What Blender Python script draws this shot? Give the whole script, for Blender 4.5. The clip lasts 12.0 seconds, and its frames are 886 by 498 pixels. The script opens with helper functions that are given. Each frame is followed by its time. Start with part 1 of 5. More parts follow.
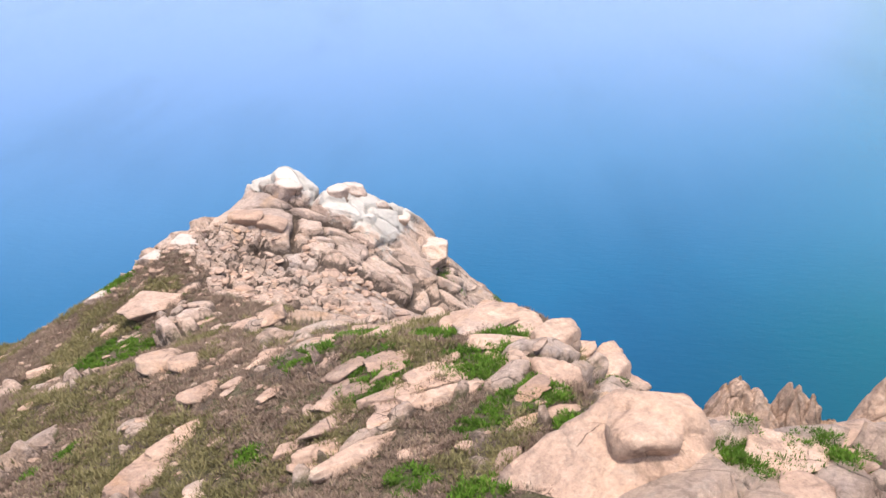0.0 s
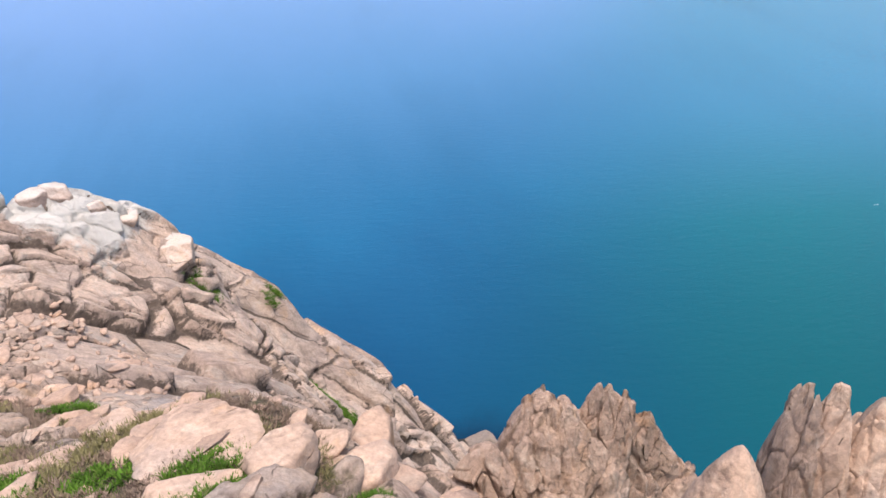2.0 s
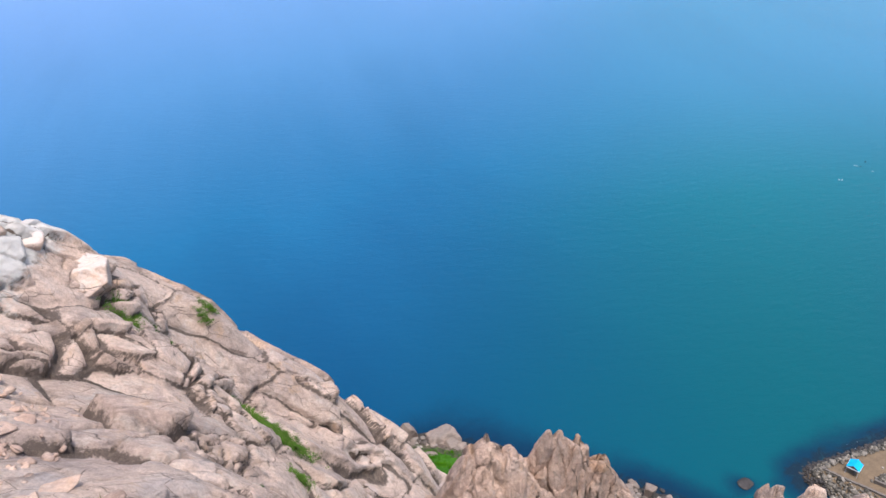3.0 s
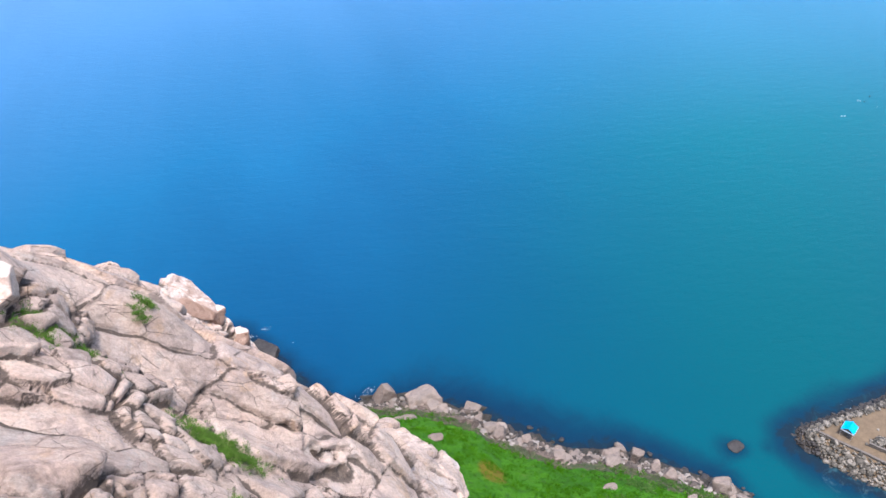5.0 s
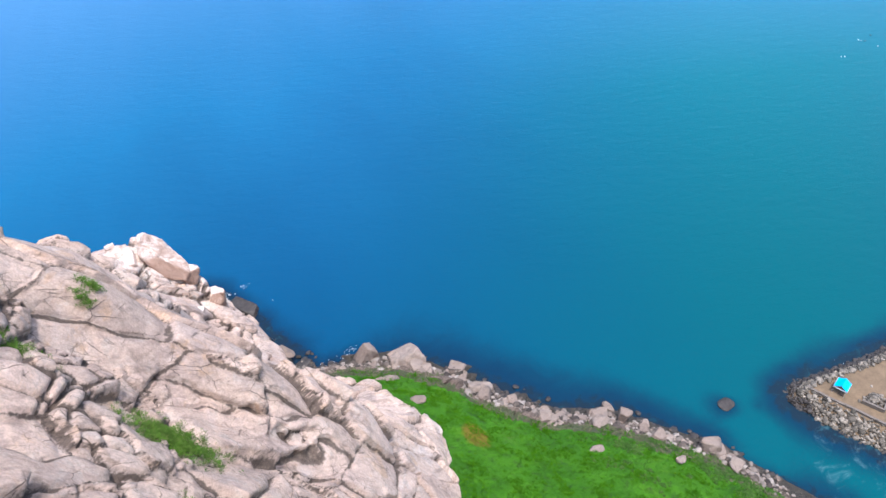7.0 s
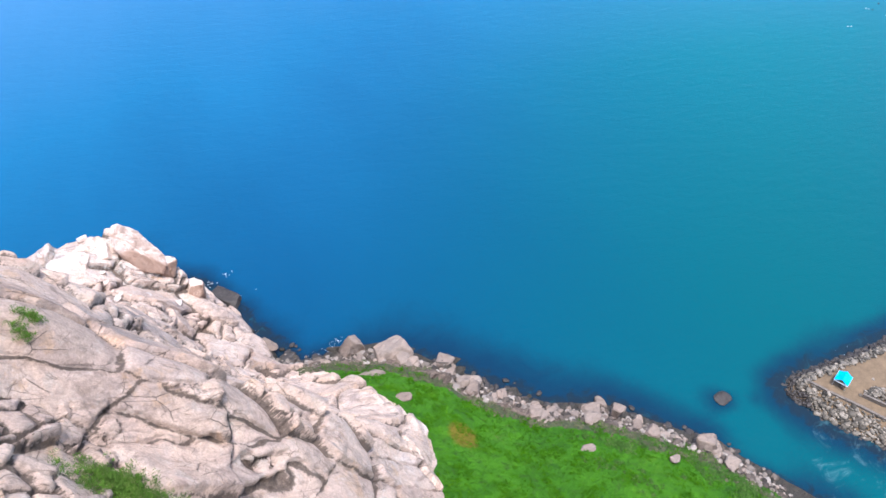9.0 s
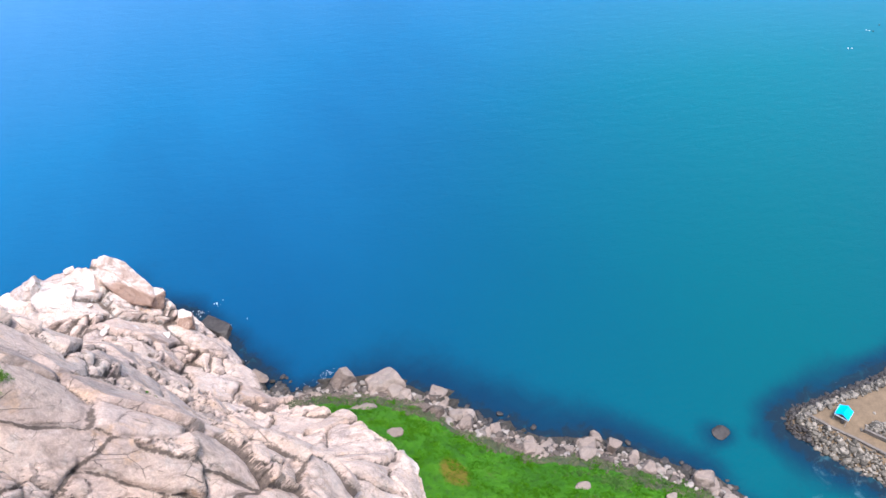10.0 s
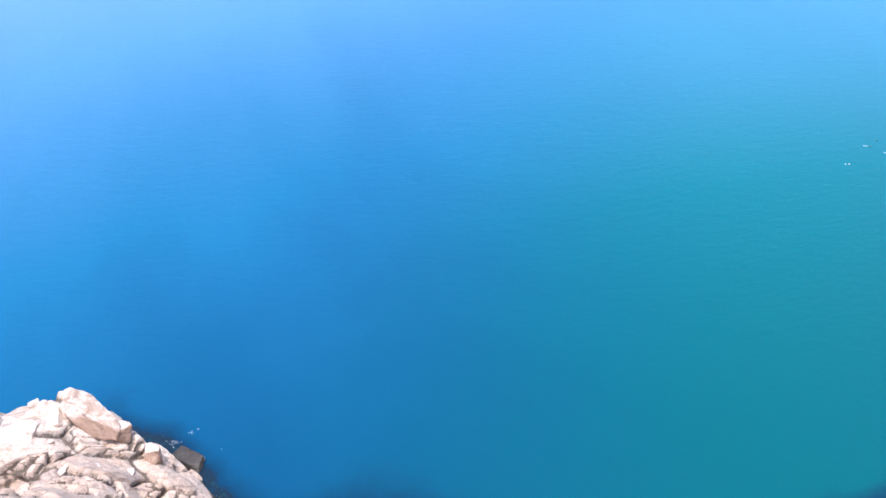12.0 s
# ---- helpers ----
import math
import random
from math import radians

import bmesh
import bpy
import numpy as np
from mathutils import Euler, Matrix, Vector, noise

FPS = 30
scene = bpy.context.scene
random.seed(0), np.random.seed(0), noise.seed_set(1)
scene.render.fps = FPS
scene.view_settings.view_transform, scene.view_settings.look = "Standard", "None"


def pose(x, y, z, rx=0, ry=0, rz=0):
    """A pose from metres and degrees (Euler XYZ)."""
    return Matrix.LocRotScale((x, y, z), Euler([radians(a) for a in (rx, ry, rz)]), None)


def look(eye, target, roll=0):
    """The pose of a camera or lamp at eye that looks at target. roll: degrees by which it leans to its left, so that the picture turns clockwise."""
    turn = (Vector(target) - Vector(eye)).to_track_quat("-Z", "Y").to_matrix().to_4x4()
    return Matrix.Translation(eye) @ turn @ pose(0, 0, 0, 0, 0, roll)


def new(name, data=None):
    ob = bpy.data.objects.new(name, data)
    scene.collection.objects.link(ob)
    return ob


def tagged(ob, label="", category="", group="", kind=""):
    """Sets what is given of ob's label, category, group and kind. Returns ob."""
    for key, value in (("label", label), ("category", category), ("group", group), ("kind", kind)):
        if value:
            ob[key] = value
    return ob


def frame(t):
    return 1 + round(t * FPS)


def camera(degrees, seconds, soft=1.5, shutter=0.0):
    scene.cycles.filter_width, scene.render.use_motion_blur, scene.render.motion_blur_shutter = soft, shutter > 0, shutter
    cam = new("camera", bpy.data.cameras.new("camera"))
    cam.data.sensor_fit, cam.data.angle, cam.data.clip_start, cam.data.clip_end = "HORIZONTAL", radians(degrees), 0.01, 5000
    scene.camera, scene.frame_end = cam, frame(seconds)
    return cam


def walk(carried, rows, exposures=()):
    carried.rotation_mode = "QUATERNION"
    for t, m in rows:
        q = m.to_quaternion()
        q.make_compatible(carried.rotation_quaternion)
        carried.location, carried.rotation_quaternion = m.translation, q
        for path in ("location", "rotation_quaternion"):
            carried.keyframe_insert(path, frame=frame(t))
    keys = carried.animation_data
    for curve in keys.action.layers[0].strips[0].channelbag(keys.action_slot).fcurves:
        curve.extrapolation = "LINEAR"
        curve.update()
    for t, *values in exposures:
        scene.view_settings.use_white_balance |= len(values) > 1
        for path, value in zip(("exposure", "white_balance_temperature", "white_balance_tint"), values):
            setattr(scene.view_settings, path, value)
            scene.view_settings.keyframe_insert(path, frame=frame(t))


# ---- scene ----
cam = camera(54.5, 12.0)
PATH = [
    (0, (3.6, 2.6, 108.304), (3.56, 4.42, 107.476), 1.2),
    (0.5, (4.465, 6.947, 107.598), (4.666, 8.76, 106.778), 1.2),
    (1, (5.752, 9.979, 107.752), (5.997, 11.764, 106.882), 0.9),
    (1.5, (7.218, 12.861, 108.187), (7.457, 14.604, 107.235), 0.6),
    (2, (8.961, 16.725, 107.866), (9.337, 18.417, 106.869), 0.7),
    (2.5, (10.825, 20.061, 107.821), (11.261, 21.72, 106.792), 0.8),
    (3, (12.457, 22.649, 108.358), (12.894, 24.288, 107.298), 1.1),
    (3.2, (13.183, 23.665, 108.422), (13.615, 25.299, 107.352), 1.1),
    (4.8, (16.779, 31.576, 108.427), (17.211, 33.123, 107.236), 1.5),
    (5, (17.141, 32.227, 108.3), (17.57, 33.758, 107.086), 1.5),
    (5.5, (17.848, 33.777, 107.655), (18.271, 35.253, 106.374), 1.5),
    (6, (18.647, 35.186, 107.168), (19.071, 36.632, 105.854), 1.6),
    (6.5, (19.543, 36.353, 107.146), (19.965, 37.792, 105.822), 1.5),
    (7, (20.464, 37.595, 107.195), (20.885, 39.033, 105.869), 1.5),
    (8.8, (24.03, 43.011, 107.064), (24.432, 44.388, 105.671), 1.3),
    (9, (24.413, 43.697, 107.11), (24.815, 45.074, 105.717), 1.3),
    (9.5, (25.556, 45.25, 107.357), (25.955, 46.626, 105.961), 1.2),
    (10, (26.861, 46.658, 107.841), (27.26, 48.055, 106.467), 1.1),
    (10.5, (28.546, 47.626, 108.615), (28.951, 49.084, 107.307), 0.8),
    (11, (30.344, 48.736, 109.014), (30.748, 50.243, 107.762), 0.6),
    (11.5, (32.196, 49.802, 109.235), (32.596, 51.336, 108.014), 0.4),
    (12, (34.072, 50.682, 109.382), (34.465, 52.23, 108.179), 0.1),
]
walk(cam, [(t, look(eye, target, roll)) for t, eye, target, roll in PATH],
     exposures=[(0, 0.86, 6600, 10), (1.5, 0.80, 6600, 11), (2.5, 0.74, 6200, 10), (3.2, 0.86, 6000, 10), (4.8, 1.12, 5800, 10), (7, 1.17, 5750, 10), (9.5, 1.28, 5750, 10), (12, 1.32, 5850, 10)])

# ---- world, sun and exposure ----
SUN_AZIMUTH, SUN_HEIGHT = radians(182), radians(74)      # from +y towards +x, and above the horizon
world = bpy.data.worlds.new("sky")
scene.world = world
world.use_nodes = True
wn, wl = world.node_tree.nodes, world.node_tree.links
sky = wn.new("ShaderNodeTexSky")
sky.sky_type, sky.sun_disc = "NISHITA", False
sky.sun_elevation, sky.sun_rotation = SUN_HEIGHT, SUN_AZIMUTH
sky.air_density, sky.dust_density, sky.ozone_density = 1.0, 3.0, 0.6
wl.new(sky.outputs[0], wn["Background"].inputs[0])
wn["Background"].inputs[1].default_value = 0.175
sun = new("sun", bpy.data.lights.new("sun", "SUN"))
sun.data.energy, sun.data.angle, sun.data.color = 2.6, radians(6), (1.0, 0.93, 0.84)
sun_way = Vector((math.sin(SUN_AZIMUTH) * math.cos(SUN_HEIGHT), math.cos(SUN_AZIMUTH) * math.cos(SUN_HEIGHT), math.sin(SUN_HEIGHT)))
sun.matrix_world = look(sun_way * 300, (0, 0, 0))

# ---- materials ----


def frame_of(along, up, stretch):
    """Axes with the first along a way; lengths along it shrink by stretch, so that blocks come out long."""
    a = Vector(along).normalized()
    c = (Vector(up) - a * a.dot(Vector(up))).normalized()
    b = c.cross(a)
    return np.array([a / stretch, b, c])


DIP = frame_of((0.78, 0.30, -0.62), (-0.2, 0.5, 1), 1.9)      # joints of the headland run down to the east
SLABS = frame_of((0.78, 0.30, -0.62), (-0.2, 0.5, 1), 2.6)       # long slabs of the face
STRIKE = frame_of((0.72, 0.68, -0.05), (0, 0, 1), 2.8)        # slabs of the plateau


class Nodes:
    """A short way to write node trees."""

    def __init__(self, name, rough=0.85, spec=0.3):
        self.mat = bpy.data.materials.new(name)
        self.mat.use_nodes = True
        self.tree = self.mat.node_tree
        self.out = self.tree.nodes["Principled BSDF"]
        self.out.inputs["Roughness"].default_value = rough
        self.out.inputs["Specular IOR Level"].default_value = spec

    def node(self, kind, **values):
        n = self.tree.nodes.new(kind)
        for key, value in values.items():
            n.inputs[key].default_value = value
        return n

    def put(self, a, b):
        self.tree.links.new(a, b)

    def coords(self, scale=(1, 1, 1), turn=(0, 0, 0), own=False):
        g = self.tree.nodes.new("ShaderNodeTexCoord") if own else self.tree.nodes.new("ShaderNodeNewGeometry")
        m = self.node("ShaderNodeMapping")
        m.inputs["Scale"].default_value, m.inputs["Rotation"].default_value = scale, [radians(a) for a in turn]
        self.put(g.outputs["Object" if own else "Position"], m.inputs["Vector"])
        return m.outputs[0]

    def turned(self, axes):
        """Position along the given axes."""
        g = self.tree.nodes.new("ShaderNodeNewGeometry")
        c = self.tree.nodes.new("ShaderNodeCombineXYZ")
        for k in range(3):
            d = self.tree.nodes.new("ShaderNodeVectorMath")
            d.operation = "DOT_PRODUCT"
            self.put(g.outputs["Position"], d.inputs[0])
            d.inputs[1].default_value = tuple(float(v) for v in axes[k])
            self.put(d.outputs["Value"], c.inputs[k])
        return c.outputs[0]

    def vector(self, op, a, b):
        m = self.tree.nodes.new("ShaderNodeVectorMath")
        m.operation = op
        for value, socket in ((a, m.inputs[0]), (b, m.inputs[1])):
            if isinstance(value, tuple):
                socket.default_value = value
            else:
                self.put(value, socket)
        return m.outputs["Value" if op == "DOT_PRODUCT" else "Vector"]

    def facets(self, at, scale):
        """Chance planes, one to each cell: the height of broken faces."""
        v = self.node("ShaderNodeTexVoronoi", Scale=scale, Randomness=1.0)
        self.put(at, v.inputs["Vector"])
        away = self.vector("SUBTRACT", at, v.outputs["Position"])
        return self.vector("DOT_PRODUCT", away, self.vector("SUBTRACT", v.outputs["Color"], (0.5, 0.5, 0.5)))

    def noise(self, at, scale, detail=4.0, rough=0.55, warp=0.0):
        n = self.node("ShaderNodeTexNoise", Scale=scale, Detail=detail, Roughness=rough, Distortion=warp)
        self.put(at, n.inputs["Vector"])
        return n.outputs["Fac"]

    def ramp(self, fac, *stops):
        r = self.node("ShaderNodeValToRGB")
        while len(r.color_ramp.elements) < len(stops):
            r.color_ramp.elements.new(0.5)
        for e, (p, c) in zip(r.color_ramp.elements, stops):
            e.position, e.color = p, (*c, 1) if len(c) == 3 else c
        self.put(fac, r.inputs["Fac"])
        return r.outputs["Color"]

    def step(self, fac, lo, hi, a=0.0, b=1.0):
        m = self.node("ShaderNodeMapRange")
        m.interpolation_type = "SMOOTHSTEP"
        for key, value in (("From Min", lo), ("From Max", hi), ("To Min", a), ("To Max", b)):
            m.inputs[key].default_value = value
        self.put(fac, m.inputs["Value"])
        return m.outputs[0]

    def mix(self, fac, a, b, how="MIX"):
        m = self.tree.nodes.new("ShaderNodeMix")
        m.data_type, m.blend_type = "RGBA", how
        for value, socket in ((fac, m.inputs[0]), (a, m.inputs[6]), (b, m.inputs[7])):
            if isinstance(value, (int, float)):
                socket.default_value = value
            elif isinstance(value, tuple):
                socket.default_value = (*value, 1)
            else:
                self.put(value, socket)
        return m.outputs[2]

    def sum(self, op, a, b):
        m = self.tree.nodes.new("ShaderNodeMath")
        m.operation = op
        for value, socket in ((a, m.inputs[0]), (b, m.inputs[1])):
            if isinstance(value, (int, float)):
                socket.default_value = value
            else:
                self.put(value, socket)
        return m.outputs[0]

    def attr(self, name):
        a = self.tree.nodes.new("ShaderNodeAttribute")
        a.attribute_name = name
        s = self.tree.nodes.new("ShaderNodeSeparateColor")
        self.put(a.outputs["Color"], s.inputs[0])
        return s.outputs

    def bump(self, height, depth, before=None, strength=1.0):
        b = self.node("ShaderNodeBump", Strength=strength, Distance=depth)
        self.put(height, b.inputs["Height"])
        if before is not None:
            self.put(before, b.inputs["Normal"])
        return b.outputs[0]

    def done(self, colour, normal=None, rough=None):
        for value, key in ((colour, "Base Color"), (rough, "Roughness")):
            if isinstance(value, tuple):
                self.out.inputs[key].default_value = (*value, 1)
            elif value is not None:
                self.put(value, self.out.inputs[key])
        if normal is not None:
            self.put(normal, self.out.inputs["Normal"])
        return self.mat


def granite(n, grey=0.0, loose=False):
    """Weathered pink granite: patches, streaks down the dip, lichen and joints; returns colour and relief."""
    at, dip = n.coords(), n.turned(DIP)
    patch = n.noise(at, 0.14, 5, 0.6, 0.6)
    colour = n.ramp(patch, (0.28, (0.34, 0.275, 0.25)), (0.43, (0.45, 0.352, 0.305)), (0.55, (0.515, 0.40, 0.335)), (0.72, (0.455, 0.39, 0.365)))
    ochre = n.noise(at, 0.30, 5, 0.65, 0.8)
    colour = n.mix(n.step(ochre, 0.56, 0.70, 0, 0.5), colour, (0.50, 0.33, 0.20))
    colour = n.mix(n.step(ochre, 0.44, 0.32, 0, 0.5), colour, (0.42, 0.385, 0.355))
    stain = n.noise(dip, 0.55, 6, 0.68, 0.9)
    colour = n.mix(n.step(stain, 0.52, 0.68, 0, 0.70), colour, (0.215, 0.162, 0.135))
    pale = n.noise(dip, 0.9, 6, 0.72, 0.4)
    colour = n.mix(n.step(pale, 0.52, 0.72, 0, 0.55), colour, (0.58, 0.51, 0.455))
    grain = n.noise(at, 5.5, 5, 0.75)
    streak = n.noise(dip, 2.2, 8, 0.78, 0.5)
    colour = n.mix(0.42, colour, n.ramp(streak, (0.32, (0.22, 0.21, 0.21)), (0.5, (0.5, 0.49, 0.48)), (0.68, (0.74, 0.72, 0.70))), "OVERLAY")
    colour = n.mix(0.36, colour, n.ramp(grain, (0.3, (0.22, 0.18, 0.15)), (0.55, (0.6, 0.52, 0.45)), (0.8, (0.9, 0.84, 0.77))), "OVERLAY")
    lichen = n.noise(at, 1.7, 6, 0.72, 0.4)
    colour = n.mix(n.step(lichen, 0.64, 0.74, 0, 0.55), colour, (0.17, 0.15, 0.125))
    if grey:
        colour = n.mix(grey, colour, (0.15, 0.139, 0.13))
    # joints in two sizes, filled with dark dirt
    wander = n.node("ShaderNodeTexNoise", Scale=0.6, Detail=4.0)
    n.put(at, wander.inputs["Vector"])
    bent = n.vector("ADD", dip, n.vector("MULTIPLY", wander.outputs["Color"], (0.45, 0.45, 0.45)))
    gaps = None
    for scale, wide in ((0.36, 0.012), (0.85, 0.017)):
        v = n.node("ShaderNodeTexVoronoi", Scale=scale, Randomness=1.0)
        v.feature = "DISTANCE_TO_EDGE"
        n.put(bent, v.inputs["Vector"])
        gap = n.step(v.outputs["Distance"], 0.0, wide, 1, 0)
        some = n.step(n.noise(at, 0.30 if gaps is None else 0.45, 3), 0.60 if loose else 0.50, 0.68 if loose else 0.60)
        gap = n.sum("MULTIPLY", gap, some)
        gaps = gap if gaps is None else n.sum("MAXIMUM", gaps, gap)
    colour = n.mix(n.sum("MULTIPLY", gaps, 0.75), colour, (0.095, 0.072, 0.058))
    relief = n.bump(n.facets(bent, 0.85), 0.55)
    relief = n.bump(n.facets(bent, 2.3), 0.38, relief)
    relief = n.bump(n.noise(at, 1.6, 8, 0.7, 0.5), 0.07, relief)
    relief = n.bump(n.sum("SUBTRACT", 1.0, gaps), 0.14, relief)
    relief = n.bump(n.noise(dip, 4.0, 6, 0.72), 0.09, relief)
    return colour, relief


def land_material():
    n = Nodes("granite_heath_and_grass", 0.9, 0.2)
    rock, relief = granite(n)
    cover = n.attr("cover")
    marks = n.attr("marks")
    at = n.coords()
    fine = n.noise(at, 1.7, 6, 0.7)
    # every block has its own tone
    tone = n.attr("tone")
    rock = n.mix(1.0, rock, n.ramp(tone["Red"], (0.0, (0.93, 0.94, 0.95)), (0.25, (1.15, 1.16, 1.17)), (0.5, (1.02, 1.04, 1.06)), (0.75, (1.21, 1.21, 1.21)), (1.0, (0.97, 0.95, 0.94))), "MULTIPLY")
    rock = n.mix(0.7, rock, n.ramp(tone["Green"], (0.0, (0.84, 0.83, 0.82)), (0.4, (1.06, 1.05, 1.04)), (0.7, (0.94, 0.94, 0.94)), (1.0, (1.14, 1.12, 1.10))), "MULTIPLY")
    # open joints between the blocks, dark with dirt
    joints = n.attr("joints")
    fray = n.sum("MULTIPLY", n.sum("SUBTRACT", n.noise(at, 2.4, 6, 0.7), 0.5), 0.26)
    wide = n.sum("SUBTRACT", n.sum("MULTIPLY", joints["Blue"], 0.135), 0.012)
    lines = None
    for key, share in (("Red", 1.0), ("Green", 0.72)):
        d = n.sum("SUBTRACT", n.sum("ADD", joints[key], fray), n.sum("MULTIPLY", wide, share))
        line = n.step(d, -0.02, 0.05, 1, 0)
        edge = n.step(n.sum("ADD", joints[key], n.sum("MULTIPLY", fray, 0.5)), 0.05, 0.42 * share)
        relief = n.bump(edge, 0.20 * share, relief)
        lines = line if lines is None else n.sum("MAXIMUM", lines, line)
    rock = n.mix(n.sum("MULTIPLY", lines, 0.85), rock, (0.075, 0.055, 0.044))
    # bleached crests
    white = n.sum("ADD", cover["Blue"], n.sum("MULTIPLY", n.sum("SUBTRACT", fine, 0.5), 0.9))
    rock = n.mix(n.step(white, 0.45, 0.85, 0, 0.8), rock, (0.70, 0.66, 0.61))
    # brown soil in the joints and scree
    soil = n.ramp(n.noise(at, 2.6, 7, 0.75), (0.3, (0.07, 0.05, 0.04)), (0.5, (0.13, 0.095, 0.075)), (0.7, (0.25, 0.19, 0.15)))
    rock = n.mix(n.step(n.sum("ADD", marks["Red"], n.sum("MULTIPLY", n.sum("SUBTRACT", fine, 0.5), 0.7)), 0.45, 0.6), rock, soil)
    # heath: brown and olive litter under the shrubs
    heath = n.ramp(n.noise(at, 0.35, 7, 0.75, 0.8), (0.3, (0.10, 0.074, 0.06)), (0.46, (0.15, 0.11, 0.085)), (0.56, (0.13, 0.112, 0.062)), (0.7, (0.09, 0.105, 0.04)))
    heath = n.mix(0.5, heath, n.ramp(n.noise(at, 6, 6, 0.8), (0.3, (0.2, 0.2, 0.2)), (0.7, (0.8, 0.8, 0.8))), "OVERLAY")
    colour = n.mix(n.step(n.sum("ADD", cover["Red"], n.sum("MULTIPLY", n.sum("SUBTRACT", fine, 0.5), 0.5)), 0.42, 0.58), rock, heath)
    # bright spring grass
    grass = n.ramp(n.noise(at, 0.13, 7, 0.72, 0.8), (0.30, (0.018, 0.066, 0.001)), (0.44, (0.031, 0.114, 0.001)), (0.58, (0.045, 0.146, 0.002)), (0.74, (0.070, 0.160, 0.003)))
    grass = n.mix(n.step(n.noise(at, 0.55, 7, 0.78, 0.6), 0.52, 0.68, 0, 0.7), grass, (0.022, 0.055, 0.006))
    grass = n.mix(n.step(n.noise(at, 0.32, 6, 0.75, 1.2), 0.60, 0.70, 0, 0.5), grass, (0.085, 0.095, 0.022))
    grass = n.mix(n.step(n.sum("ADD", marks["Green"], n.sum("SUBTRACT", fine, 0.5)), 0.4, 0.9, 0, 0.75), grass, (0.15, 0.09, 0.01))
    grass = n.mix(n.step(n.sum("ADD", marks["Blue"], n.sum("SUBTRACT", fine, 0.5)), 0.30, 0.70, 0, 0.9), grass, (0.060, 0.062, 0.038))
    green = n.step(n.sum("ADD", cover["Green"], n.sum("MULTIPLY", n.sum("SUBTRACT", fine, 0.5), 0.5)), 0.44, 0.56)
    colour = n.mix(green, colour, grass)
    # wet, weed-dark band at the water's edge
    split = n.tree.nodes.new("ShaderNodeSeparateXYZ")
    n.put(at, split.inputs[0])
    wet = n.step(n.sum("ADD", split.outputs[2], n.sum("MULTIPLY", n.sum("SUBTRACT", fine, 0.5), 2.4)), 1.0, 2.3, 1, 0)
    colour = n.mix(wet, colour, (0.05, 0.043, 0.035))
    turf = n.bump(n.noise(at, 3.5, 7, 0.8), 0.25, relief)
    return n.done(colour, turf)


def rock_material(name="granite", wet=False, grey=0.0, fluted=False, even=False):
    n = Nodes(name, 0.88, 0.22)
    colour, relief = granite(n, 0.74 if wet else grey, True)
    info = n.tree.nodes.new("ShaderNodeObjectInfo")
    vary = n.ramp(info.outputs["Random"], (0.0, (0.66, 0.60, 0.56)), (0.3, (0.86, 0.79, 0.74)), (0.6, (0.75, 0.70, 0.66)), (0.85, (0.96, 0.90, 0.85)), (1.0, (0.70, 0.66, 0.63)))
    colour = n.mix(1.0, colour, (0.86, 0.79, 0.73) if even else vary, "MULTIPLY")
    if wet:
        at = n.coords()
        split = n.tree.nodes.new("ShaderNodeSeparateXYZ")
        n.put(at, split.inputs[0])
        rim = n.step(n.sum("ADD", split.outputs[2], n.sum("MULTIPLY", n.noise(at, 1.2, 5), 1.4)), 0.9, 1.9, 1, 0)
        colour = n.mix(rim, colour, (0.055, 0.045, 0.036))
    if fluted:
        colour = n.mix(1.0, colour, (1.14, 1.15, 1.17), "MULTIPLY")
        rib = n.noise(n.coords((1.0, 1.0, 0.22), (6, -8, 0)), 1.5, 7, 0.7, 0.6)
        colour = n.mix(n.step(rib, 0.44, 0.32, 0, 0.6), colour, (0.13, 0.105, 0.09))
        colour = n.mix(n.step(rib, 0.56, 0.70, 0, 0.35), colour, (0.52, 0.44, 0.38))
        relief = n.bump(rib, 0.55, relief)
    return n.done(colour, relief)


def bleached_material(name="bleached_granite", rust=False):
    n = Nodes(name, 0.85, 0.25)
    colour, relief = granite(n)
    at = n.coords()
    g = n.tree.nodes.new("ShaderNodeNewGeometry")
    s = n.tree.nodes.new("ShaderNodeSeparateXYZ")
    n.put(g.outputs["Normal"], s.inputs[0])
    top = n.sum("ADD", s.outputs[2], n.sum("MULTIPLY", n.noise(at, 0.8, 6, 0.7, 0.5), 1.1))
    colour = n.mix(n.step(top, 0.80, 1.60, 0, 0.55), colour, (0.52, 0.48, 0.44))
    if rust:
        face = n.sum("ADD", n.sum("SUBTRACT", n.sum("MULTIPLY", s.outputs[0], 0.5), s.outputs[1]), n.sum("MULTIPLY", n.noise(at, 0.6, 7, 0.75, 0.8), 2.2))
        colour = n.mix(n.step(face, 1.15, 1.75, 0, 0.75), colour, (0.22, 0.13, 0.09))
    return n.done(colour, relief)


def plain(name, colour, rough=0.7, vary=0.25, scale=3.0, spec=0.3):
    n = Nodes(name, rough, spec)
    at = n.coords()
    dark, light = tuple(c * (1 - vary) for c in colour), tuple(min(1, c * (1 + vary)) for c in colour)
    tone = n.ramp(n.noise(at, scale, 6, 0.7), (0.3, dark), (0.7, light))
    return n.done(tone, n.bump(n.noise(at, scale * 3, 5, 0.7), 0.04))


